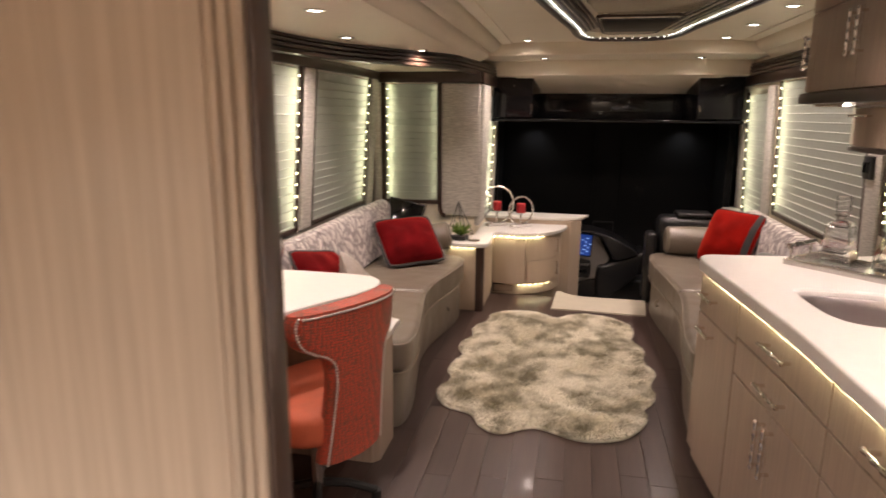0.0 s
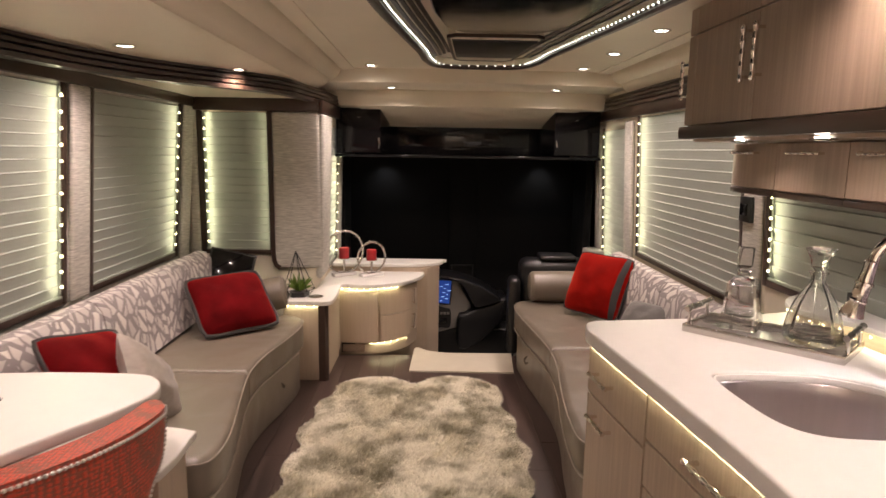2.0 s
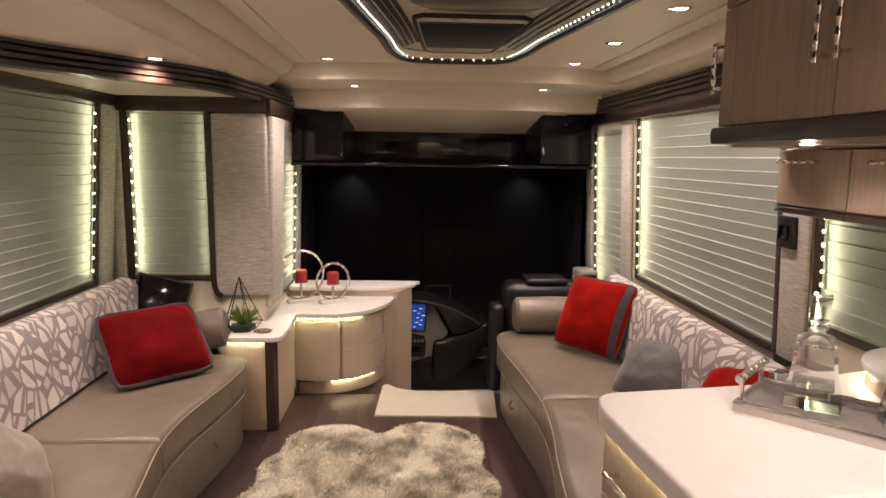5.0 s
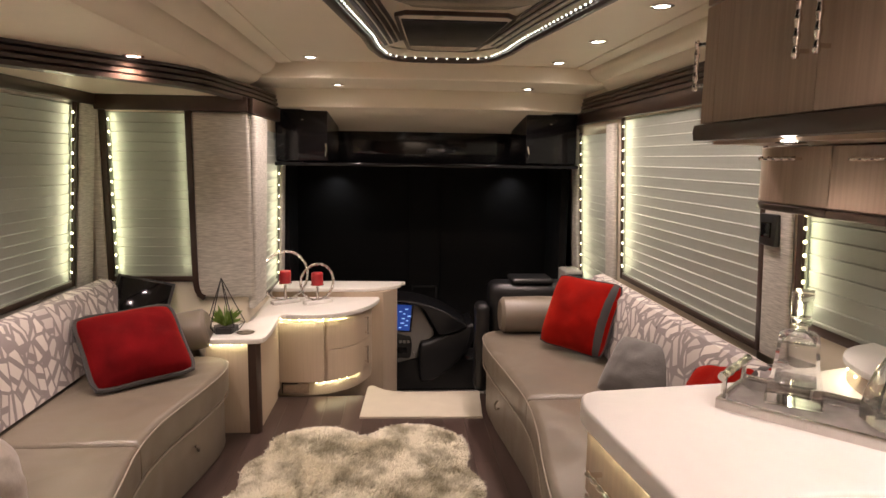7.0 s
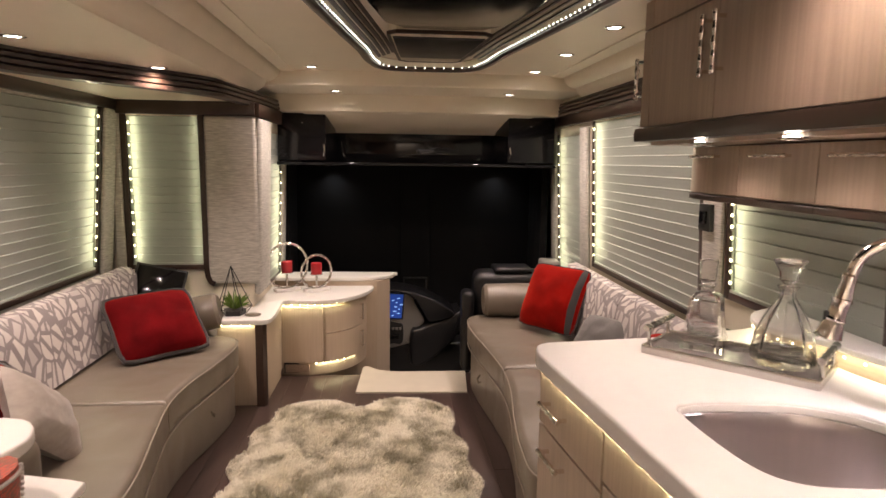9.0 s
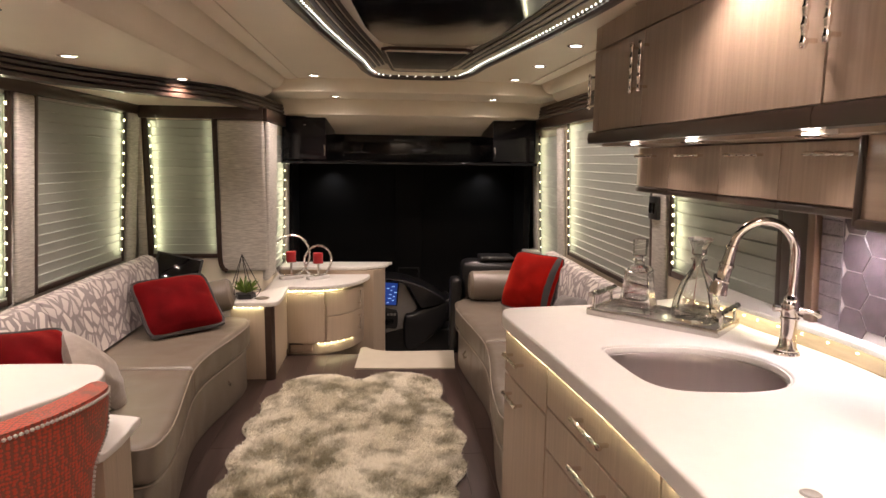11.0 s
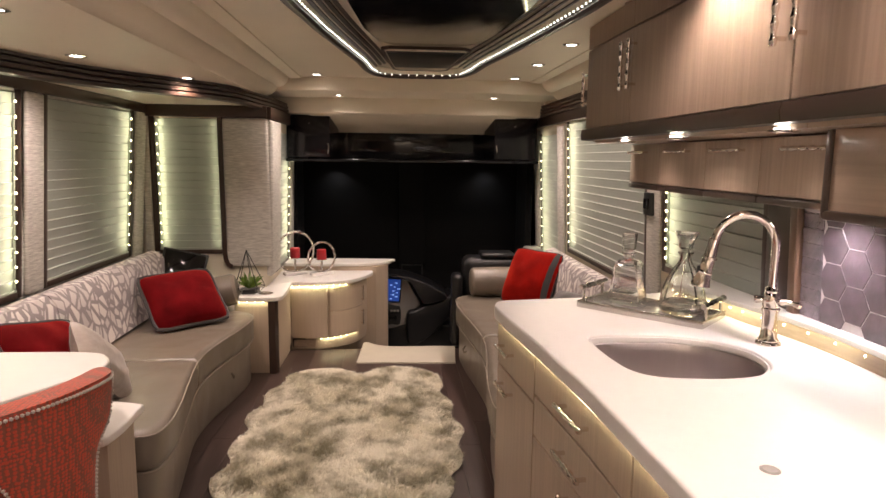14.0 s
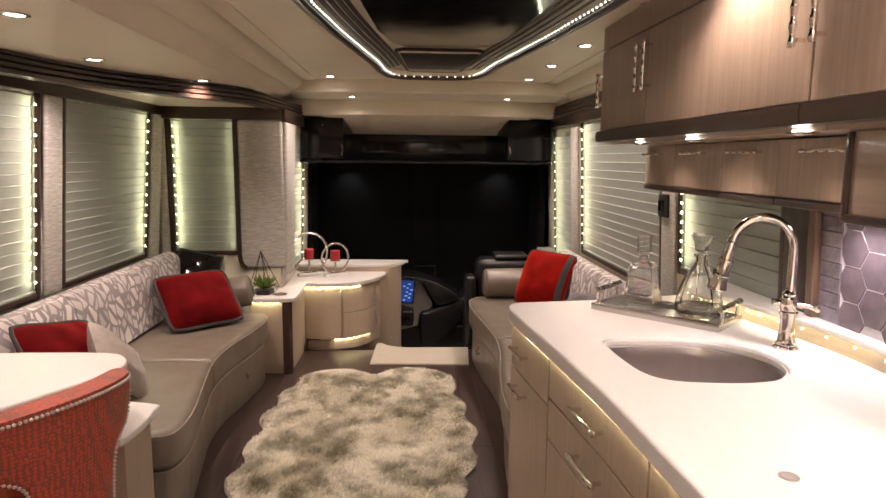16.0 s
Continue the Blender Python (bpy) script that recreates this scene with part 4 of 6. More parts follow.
for i in range(0, len(lp) - 1):
    a, b = Vector(lp[i]), Vector(lp[i + 1])
    if a.y > 0.3 and i % 2 == 0:
        m_ = (a + b) / 2
        bm = bmesh.new()
        bmesh.ops.create_icosphere(bm, subdivisions=1, radius=0.0036)
        bmesh.ops.translate(bm, verts=bm.verts, vec=(m_.x + 0.01, m_.y, 0.972))
        part("bulb", bm, BULB, lg)
for (xa, ya), (xb, yb) in ((lp[4], lp[10]), (lp[18], lp[26]), (lp[26], lp[34])):
    strip_lamp("ledge_led_light", (xa, ya, 0.979), (xb, yb, 0.979), (0.5, 0, -1), 0.16)

# ---- kitchen wall cabinets ----
UFRONT = [(-1.2, 0.93), (1.0, 0.95), (1.5, 0.957), (2.0, 0.955), (2.5, 0.947), (2.93, 0.945)]


def bowed(table, y0, y1, back, n=8, inset=0.0):
    ys = [y0 + (y1 - y0) * i / n for i in range(n + 1)]
    return [(arc_x(y, table) + inset, y) for y in ys] + [(back, y1), (back, y0)]


for k, (y0, y1) in enumerate(((1.507, 2.94), (-0.1, 1.503))):
    u = thing("wall_cabinet", (1.15, (y0 + y1) / 2, 1.6), "pale veneer wall cabinet with a dark rounded bottom rail", "cabinet", "kitchen wall cabinets")
    part("body", prism(bowed(UFRONT, y0, y1, 1.40, inset=0.02), 1.58, 2.055), WOOD, u)
    m_ = 2.0 if k == 0 else 0.7
    spans = ((y0 + 0.002, 2.4285), (2.4315, y1 - 0.072), (y1 - 0.069, y1)) if k == 0 else ((y0, m_), (m_ + 0.003, y1 - 0.002))
    for a, b in spans:
        ys = [a + (b - a) * i / 5 for i in range(6)]
        part("door", prism([(arc_x(y, UFRONT), y) for y in ys] + [(arc_x(y, UFRONT) + 0.019, y) for y in ys[::-1]], 1.622, 1.955, 0.002, 1), WOOD, u)
        part("top_panel", prism([(arc_x(y, UFRONT), y) for y in ys] + [(arc_x(y, UFRONT) + 0.019, y) for y in ys[::-1]], 1.96, 2.055, 0.002, 1), WOOD, u)
    rp = [(arc_x(y, UFRONT) + 0.012, y, 1.597) for y in [y0 + (y1 - y0) * i / 10 for i in range(11)]]
    if k == 0:
        rp = rp + [(0.968, y1 + 0.012, 1.597), (1.0, y1 + 0.022, 1.597), (1.36, y1 + 0.022, 1.597)]
    part("bottom_rail", sweep(rp, [(-0.03, -0.025), (-0.034, 0.0), (-0.03, 0.02), (0.016, 0.022), (0.024, 0.012), (0.026, -0.004), (0.020, -0.020), (0.006, -0.027)]), DARK, u, "dark glossy rounded rail")
    part("underside", prism(bowed(UFRONT, y0, y1, 1.40, inset=0.045), 1.561, 1.579), WOOD_X, u)
    if k == 0:
        for hy in (2.466, 2.396, 1.54):
            x = arc_x(hy, UFRONT)
            handle((x, hy, 1.755), (x, hy, 1.895), (-1, -0.06, 0), u)
        handle((0.955, y1 + 0.0, 1.735), (0.955, y1 + 0.0, 1.855), (-0.7, 1, 0), u)
    else:
        handle((arc_x(1.47, UFRONT), 1.47, 1.755), (arc_x(1.47, UFRONT), 1.47, 1.895), (-1, -0.1, 0), u)
for x, y in ((0.995, 2.57), (0.995, 2.13), (1.0, 1.585)):
    downlight(x, y, 1.561, 5.0, size=0.024)
SFRONT = [(1.3, 1.16), (1.9, 1.165), (2.4, 1.165), (2.9, 1.17), (3.0, 1.178), (3.04, 1.195), (3.06, 1.225)]
sm = [(3.06, 2.66), (2.657, 2.272), (2.269, 1.945), (1.942, 1.49)]
for ya, yb in sm:
    c = thing("small_cabinet", (1.28, (ya + yb) / 2, 1.38), "small pale veneer cabinet under the wall cabinets", "cabinet", "small upper cabinets")
    part("body", prism(bowed(SFRONT, yb, ya, 1.39, inset=0.018), 1.385, 1.558), WOOD, c)
    ys = [yb + (ya - yb) * i / 6 for i in range(7)]
    part("door", prism([(arc_x(y, SFRONT), y) for y in ys] + [(arc_x(y, SFRONT) + 0.016, y) for y in ys[::-1]], 1.392, 1.556, 0.002, 1), WOOD, c)
    part("bottom_rail", prism([(arc_x(y, SFRONT) - 0.004, y) for y in ys] + [(1.39, ya), (1.39, yb)], 1.366, 1.388, 0.006), DARK, c, "dark rounded edge")
    m_ = (ya + yb) / 2
    handle((arc_x(m_ + 0.075, SFRONT), m_ + 0.075, 1.522), (arc_x(m_ - 0.075, SFRONT), m_ - 0.075, 1.522), (-1, 0, 0), c, 0.0065, 0.026)
mc = thing("side_cabinet", (1.2, 1.1, 1.37), "pale veneer cabinet with dark rounded edges over the worktop", "cabinet")
part("body", box(1.05, 1.40, 0.2, 1.485, 1.38, 1.559, 0.004), WOOD_X, mc)
part("edge", box(1.042, 1.40, 1.478, 1.497, 1.362, 1.559, 0.006), DARK, mc)
part("edge", box(1.042, 1.40, 0.2, 1.49, 1.36, 1.382, 0.006), DARK, mc)
downlight(1.29, 1.82, 1.366, 12.0, size=0.024, colour=(1.0, 0.88, 0.92))
downlight(1.2, 1.05, 1.36, 16.0, size=0.024)
downlight(1.2, 0.5, 1.36, 16.0, size=0.024)
sw = thing("wall_switch", (RX - 0.03, 3.24, 1.22), "black wall control on the padded panel", "switch")
part("plate", box(1.365, 1.393, 3.185, 3.285, 1.215, 1.33, 0.006), BLACKPLASTIC, sw)
part("dial", box(1.355, 1.367, 3.21, 3.262, 1.245, 1.30, 0.004), GLOSSBLACK, sw)

# ---- console, cab ----
co = thing("side_cabinet", (-0.86, 4.6, 0), "pale veneer end cabinet with a dark corner post and white top", "cabinet")
part("body", prism([(-0.98, 4.43), (-0.74, 4.43), (-0.70, 4.47), (-0.69, 4.95), (-0.98, 4.95)], 0.06, 0.505), PALEWOOD, co)
part("plinth", prism([(-0.97, 4.44), (-0.745, 4.44), (-0.71, 4.475), (-0.70, 4.95), (-0.97, 4.95)], 0.0, 0.06), PALEWOOD, co)
part("corner_post", prism([(-0.755, 4.415), (-0.712, 4.415), (-0.695, 4.44), (-0.695, 4.46), (-0.755, 4.46)], 0.0, 0.51, 0.002, 1), DARK, co, "dark wood corner post")
tp = [(-1.06, 4.45), (-1.04, 4.415), (-1.0, 4.405), (-0.715, 4.405), (-0.68, 4.42), (-0.665, 4.455), (-0.66, 4.60), (-0.668, 4.80), (-0.672, 4.925)]
tp += [(p.x, p.y) for p in curve_points([(-0.64, 4.945, 0), (-0.54, 4.92, 0), (-0.42, 4.93, 0), (-0.29, 4.99, 0), (-0.18, 5.11, 0), (-0.10, 5.28, 0), (-0.075, 5.40, 0)], 4)]
tp += [(-0.085, 5.44), (-0.9, 5.44), (-0.9, 4.80), (-1.06, 4.78)]
ct = thing("curved_worktop", (-0.5, 5.0, 0.51), "white quartz top of the curved console", "worktop")
part("slab", prism(tp, 0.512, 0.542, 0.005), QUARTZ, ct)
part("grommet", lathe([(0.045, 0.0), (0.05, 0.004), (0.04, 0.005), (0.03, 0.002), (0, 0.002)], (-0.79, 4.53, 0.542), 20), STEEL, ct)
cc = thing("console_cabinet", (-0.45, 5.2, 0), "bowed pale veneer console cabinet with stacked doors", "cabinet")
arc = [(-0.695, 4.965), (-0.56, 4.95), (-0.44, 4.96), (-0.32, 5.015), (-0.215, 5.12), (-0.135, 5.30)]
arc = [(p.x, p.y) for p in curve_points([(x, y, 0) for x, y in arc], 5)]
part("body", prism([(x + 0.004, y + 0.02) for x, y in arc] + [(-0.13, 5.5), (-0.8, 5.5), (-0.8, 4.98)], 0.088, 0.511), PALEWOOD, cc)
part("plinth", prism([(x - 0.003, y + 0.034) for x, y in arc] + [(-0.13, 5.5), (-0.8, 5.5)], 0.0, 0.087), PALEWOOD, cc)
h = len(arc) // 2 - 2
for seq, z0, z1 in ((arc[:h + 1], 0.096, 0.49), (arc[h:], 0.096, 0.296), (arc[h:], 0.300, 0.49)):
    seq = seq[1:] if seq[0] == arc[h] else seq
    part("door", prism(seq + [(x + 0.004, y + 0.016) for x, y in seq[::-1]], z0, z1, 0.002, 1), PALEWOOD, cc)
handle((-0.166, 5.215, 0.35), (-0.166, 5.215, 0.45), (0.75, -0.65, 0), cc, 0.006, 0.022)
handle((-0.166, 5.215, 0.15), (-0.166, 5.215, 0.25), (0.75, -0.65, 0), cc, 0.006, 0.022)
part("vent", box(-0.685, -0.50, 4.985, 5.02, 0.012, 0.084, 0.003), BLACKPLASTIC, cc)
part("vent_cover", box(-0.675, -0.51, 4.978, 4.988, 0.018, 0.076, 0.002), WOOD_X, cc)
bk = thing("room_divider", (-0.3, 5.6, 0), "raised pale console back with a white ledge", "cabinet")
part("panel", prism([(-0.84, 5.50), (-0.13, 5.44), (-0.05, 5.45), (0.045, 5.56), (0.05, 5.66), (-0.84, 5.66)], -0.34, 0.572), PALEWOOD, bk)
part("ledge", prism([(p.x, p.y) for p in curve_points([(x, y, 0) for x, y in [(-0.85, 5.48), (-0.5, 5.455), (-0.2, 5.45), (-0.06, 5.49), (0.06, 5.57), (0.075, 5.66), (0.03, 5.70), (-0.85, 5.70)]], 4, closed=True)], 0.574, 0.602, 0.006), QUARTZ, bk)
for i in range(9):
    a, b = arc[i * 2], arc[min(i * 2 + 2, len(arc) - 1)]
    c_ = ((a[0] + b[0]) / 2, (a[1] + b[1]) / 2 - 0.012)
    strip_lamp("console_led_light", (c_[0] - 0.005, c_[1], 0.508), (c_[0] + 0.005, c_[1], 0.508), (0, 0.25, -1), 0.10, 0.008)
    for z, nm in ((0.506, "bulb"), (0.084, "bulb")):
        bm = bmesh.new()
        bmesh.ops.create_icosphere(bm, subdivisions=1, radius=0.005)
        bmesh.ops.translate(bm, verts=bm.verts, vec=((a[0] + b[0]) / 2, (a[1] + b[1]) / 2 - (0.008 if z > 0.3 else -0.022), z))
        if i > 3 or z > 0.3:
            part(nm, bm, BULB, cc)
for a, b in ((arc[9], arc[15]), (arc[15], arc[21])):
    strip_lamp("console_led_light", (a[0], a[1] + 0.018, 0.082), (b[0], b[1] + 0.018, 0.082), (0, 0.2, -1), 0.11)
strip_lamp("console_led_light", (-0.97, 4.418, 0.508), (-0.76, 4.418, 0.508), (0, 0.25, -1), 0.16)
for i in range(4):
    bm = bmesh.new()
    bmesh.ops.create_icosphere(bm, subdivisions=1, radius=0.0045)
    bmesh.ops.translate(bm, verts=bm.verts, vec=(-0.95 + 0.055 * i, 4.42, 0.507))
    part("bulb", bm, BULB, co)
mt = structure("step_mat", prism([(-0.172, 4.605), (0.55, 4.578), (0.585, 4.988), (0.12, 4.99), (0.04, 5.005), (-0.03, 5.035), (-0.075, 5.075), (-0.10, 5.11), (-0.125, 5.115), (-0.145, 5.09)], -0.005, 0.012, 0.003), CARPET, "cream step board with a curved edge", "step")

# overhead cabinets and black curtain of the cab
for x0, x1 in ((-0.79, -0.42), (0.94, 1.32)):
    oc = thing("overhead_cabinet", ((x0 + x1) / 2, 5.75, 1.47), "black gloss overhead cabinet above the cab", "cabinet", "overhead cab cabinets")
    inner_ = 0.06 if x0 < 0 else -0.06
    a, b = (x0, x1) if x0 < 0 else (x1, x0)
    part("body", prism([(a, 5.55), (b - inner_ * 0.3, 5.55), (b + inner_ * 0.6, 5.80), (b + inner_ * 0.6, 6.1), (a, 6.1)], 1.478, 1.835, 0.012), GLOSSBLACK, oc)
    part("latch", lathe([(0.012, 0), (0.014, 0.004), (0.0, 0.006)], ((x0 + x1) / 2, 5.543, 1.76), 12), CHROME, oc)
    sx = b - inner_ * 0.5
    part("handle", tube([(sx, 5.54, 1.52), (sx + 0.005, 5.52, 1.55), (sx, 5.54, 1.60)], 0.006, 6), CHROME, oc)
ob_ = thing("overhead_shelf", (0.27, 5.8, 1.45), "black gloss overhead panel and lip across the cab", "shelf")
part("lip", box(-0.80, 1.34, 5.53, 6.2, 1.448, 1.474, 0.008), GLOSSBLACK, ob_)
part("panel", box(-0.40, 0.92, 5.872, 5.89, 1.476, 1.78, 0.004), GLOSSBLACK, ob_)
cu = thing("curtain", (0.27, 6.4, 0), "closed black windscreen curtain", "curtain")
CY = 6.28
part("panel", box(-0.84, 0.155, CY, CY + 0.012, -0.3, 1.46, 0.004), CURTAIN, cu)
part("panel", box(0.40, 1.45, CY, CY + 0.012, -0.3, 1.46, 0.004), CURTAIN, cu)
part("centre_strip", box(0.15, 0.405, CY - 0.018, CY - 0.004, -0.3, 1.46, 0.004), CURTAIN, cu)
part("pocket", joined(box(0.17, 0.385, CY - 0.03, CY - 0.02, 0.30, 0.315), box(0.17, 0.385, CY - 0.03, CY - 0.02, 0.44, 0.455), box(0.17, 0.185, CY - 0.03, CY - 0.02, 0.30, 0.455), box(0.37, 0.385, CY - 0.03, CY - 0.02, 0.30, 0.455)), BLACKPLASTIC, cu)
structure("wall_front", box(-1.0, 1.6, 7.0, 7.1, -0.5, 2.1), CURTAIN, "dark windscreen bulkhead behind the curtain", "wall")
structure("wall_cab_dark", box(1.30, 1.36, 5.83, 6.5, -0.4, 1.46), CURTAIN, "dark cab door side behind the seat", "wall")
structure("wall_cab_dark", box(-0.80, -0.76, 5.84, 6.5, -0.4, 1.46), CURTAIN, "dark cab side", "wall")
for x in (-0.44, 0.98):
    spot("cab_reading_light", x, 6.17, 1.44, 2.4, 120, 0.8, (0.95, 0.95, 1.0), 0.02)
# driver's dash
da = thing("dashboard", (0.35, 5.9, -0.34), "grey and black dash console with a lit blue screen", "dashboard")


def upright(outline, y0, y1, r_=0.0, seg=3):
    """A slab with an outline in x and z, from depth y0 to y1."""
    return moved(prism(outline, 0.0, y1 - y0, r_, seg), Matrix(((1, 0, 0, 0), (0, 0, 1, y0), (0, 1, 0, 0), (0, 0, 0, 1))))


def rounded(outline, n_=4):
    return [(p.x, p.y) for p in curve_points([(x, z, 0) for x, z in outline], n_, closed=True)]


part("pod", upright(rounded([(-0.04, 0.40), (0.10, 0.402), (0.215, 0.388), (0.262, 0.30), (0.30, 0.225), (0.345, 0.14), (0.30, 0.09), (0.236, 0.045), (0.222, -0.03), (0.19, -0.065), (-0.04, -0.065)]), 5.90, 6.12, 0.018), GREYPLASTIC, da, "light grey moulded bezel")
part("screen_surround", upright([(-0.02, 0.392), (0.176, 0.382), (0.16, 0.155), (-0.02, 0.165)], 5.892, 5.905, 0.005, 1), BLACKPLASTIC, da)
scr = part("screen", upright([(-0.01, 0.383), (0.164, 0.372), (0.147, 0.168), (-0.01, 0.176)], 5.886, 5.893, 0.002, 1), glow("blue_display", (0.015, 0.05, 0.26), 0.7), da, "lit blue map display")
for q in range(9):
    bx, bz = 0.065 + 0.011 * ((q * 4) % 7), 0.19 + 0.0185 * q
    part("display_bar", box(bx, bx + 0.016 + 0.006 * (q % 3), 5.8835, 5.8855, bz, bz + 0.008), glow("display_line", (0.35, 0.55, 0.95), 0.9), scr)
part("switch_panel", upright(rounded([(0.0, 0.135), (0.12, 0.128), (0.162, 0.10), (0.156, -0.045), (0.08, -0.05), (0.0, -0.05)]), 5.884, 5.905, 0.006, 2), BLACKPLASTIC, da)
part("slot", box(0.03, 0.125, 5.874, 5.888, -0.012, 0.035, 0.006), GLOSSBLACK, da)
for q in range(3):
    part("switch", box(0.066 + 0.03 * q, 0.088 + 0.03 * q, 5.876, 5.886, 0.07, 0.092, 0.003), GREYPLASTIC, da)
part("hood", upright(rounded([(-0.03, 0.432), (0.10, 0.430), (0.225, 0.412), (0.36, 0.368), (0.475, 0.312), (0.592, 0.228), (0.515, 0.182), (0.385, 0.158), (0.345, 0.20), (0.30, 0.285), (0.235, 0.372), (0.10, 0.408), (-0.03, 0.412)]), 5.80, 6.16, 0.012), BLACK, da, "black padded hood")
part("knee_panel", upright(rounded([(0.226, 0.06), (0.30, 0.095), (0.40, 0.14), (0.52, 0.18), (0.64, 0.238), (0.66, 0.15), (0.615, 0.025), (0.53, -0.07), (0.44, -0.155), (0.36, -0.21), (0.275, -0.24), (0.222, -0.19)]), 5.83, 6.2, 0.03), BLACK, da, "black padded knee panel")
part("base", box(-0.02, 0.75, 5.92, 6.2, -0.34, -0.06, 0.03, 3), BLACKPLASTIC, da)
# driver's seat beyond the sofa
ds = thing("driver_seat", (0.9, 5.3, -0.34), "black leather cab seat with padded arm", "seat")
part("backrest", box(0.648, 1.20, 5.02, 5.26, 0.02, 0.715, 0.065, 5), BLACK, ds)
part("headrest", box(0.79, 1.06, 5.03, 5.24, 0.708, 0.748, 0.018, 3), BLACK, ds)
part("seat", box(0.66, 1.20, 5.2, 5.75, 0.0, 0.16, 0.05, 3), BLACK, ds)
part("arm", box(0.556, 0.645, 4.985, 5.15, 0.0, 0.585, 0.036, 4), BLACK, ds)
part("base", box(0.72, 1.1, 5.1, 5.7, -0.34, 0.0, 0.03), BLACKPLASTIC, ds)
ap = thing("control_box", (1.25, 5.4, 0), "grey cab side panel with a dark control face", "panel")
part("body", box(1.235, 1.37, 5.38, 5.6, -0.34, 0.735, 0.02, 3), GREYPLASTIC, ap)
part("face", box(1.25, 1.355, 5.368, 5.382, 0.60, 0.715, 0.006), BLACKPLASTIC, ap)

# ---- dining corner ----
tb = thing("table", (-1.3, 2.0, 0), "white quartz dining table with a rounded end", "table")
outline = [(-1.69, 1.0), (-1.42, 1.06), (-1.25, 1.42), (-1.10, 1.74), (-0.97, 1.97), (-0.885, 2.12), (-0.85, 2.24), (-0.89, 2.34), (-0.98, 2.385), (-1.25, 2.395), (-1.69, 2.36)]
op = [outline[0]] + [(p.x, p.y) for p in curve_points([(x, y, 0) for x, y in outline[1:-1]], 5)] + [outline[-1]]
part("tabletop", prism(op, 0.765, 0.80, 0.008), QUARTZ, tb)
part("base", box(-1.68, -1.36, 1.3, 2.2, 0.0, 0.764, 0.004), WOOD, tb, "pale veneer base cabinet")
for yy in (1.62, 1.72):
    handle((-1.36, yy, 0.50), (-1.36, yy, 0.62), (1, 0, 0), tb)
ec = thing("end_cabinet", (-1.05, 2.35, 0), "narrow pale veneer cabinet with white top beside the sofa", "cabinet")
part("body", prism([(-1.3, 2.16), (-0.87, 2.16), (-0.84, 2.19), (-0.84, 2.40), (-1.3, 2.46)], 0.0, 0.555), WOOD, ec)
part("top", prism([(p.x, p.y) for p in curve_points([(x, y, 0) for x, y in [(-1.3, 2.14), (-0.88, 2.13), (-0.815, 2.19), (-0.815, 2.38), (-0.86, 2.45), (-1.3, 2.5)]], 3, closed=True)], 0.557, 0.585, 0.006), QUARTZ, ec)
part("cup_holder", lathe([(0.04, 0), (0.046, 0.004), (0.036, 0.004), (0.034, 0.001), (0, 0.001)], (-0.905, 2.25, 0.585), 18), STEEL, ec)
handle((-0.87, 2.16, 0.36), (-0.87, 2.16, 0.48), (0.3, -1, 0), ec)


def upholstery():
    """Orange leather with a stamped pebble pattern."""
    m = material("stamped_orange_leather", (0.58, 0.12, 0.055), 0.5, vary=0.1, scale=(12, 12, 12))
    nt = m.node_tree
    n, l = nt.nodes, nt.links
    b = n["Principled BSDF"]
    co_ = n.new("ShaderNodeTexCoord")
    v = n.new("ShaderNodeTexVoronoi")
    v.inputs["Scale"].default_value, v.inputs["Randomness"].default_value = 98, 0.35
    l.new(co_.outputs["Object"], v.inputs["Vector"])
    mr = n.new("ShaderNodeMapRange")
    mr.inputs[1].default_value, mr.inputs[2].default_value = 0.42, 0.52
    l.new(v.outputs["Distance"], mr.inputs[0])
    mix = n.new("ShaderNodeMix")
    mix.data_type = "RGBA"
    mix.inputs[6].default_value, mix.inputs[7].default_value = (0.60, 0.085, 0.045, 1), (0.27, 0.085, 0.055, 1)
    l.new(mr.outputs[0], mix.inputs[0])
    l.new(mix.outputs[2], b.inputs["Base Color"])
    bp = n.new("ShaderNodeBump")
    bp.inputs["Strength"].default_value, bp.inputs["Distance"].default_value = 0.5, 0.004
    bp.invert = True
    l.new(mr.outputs[0], bp.inputs["Height"])
    l.new(bp.outputs[0], b.inputs["Normal"])
    return m


STAMPED = upholstery()


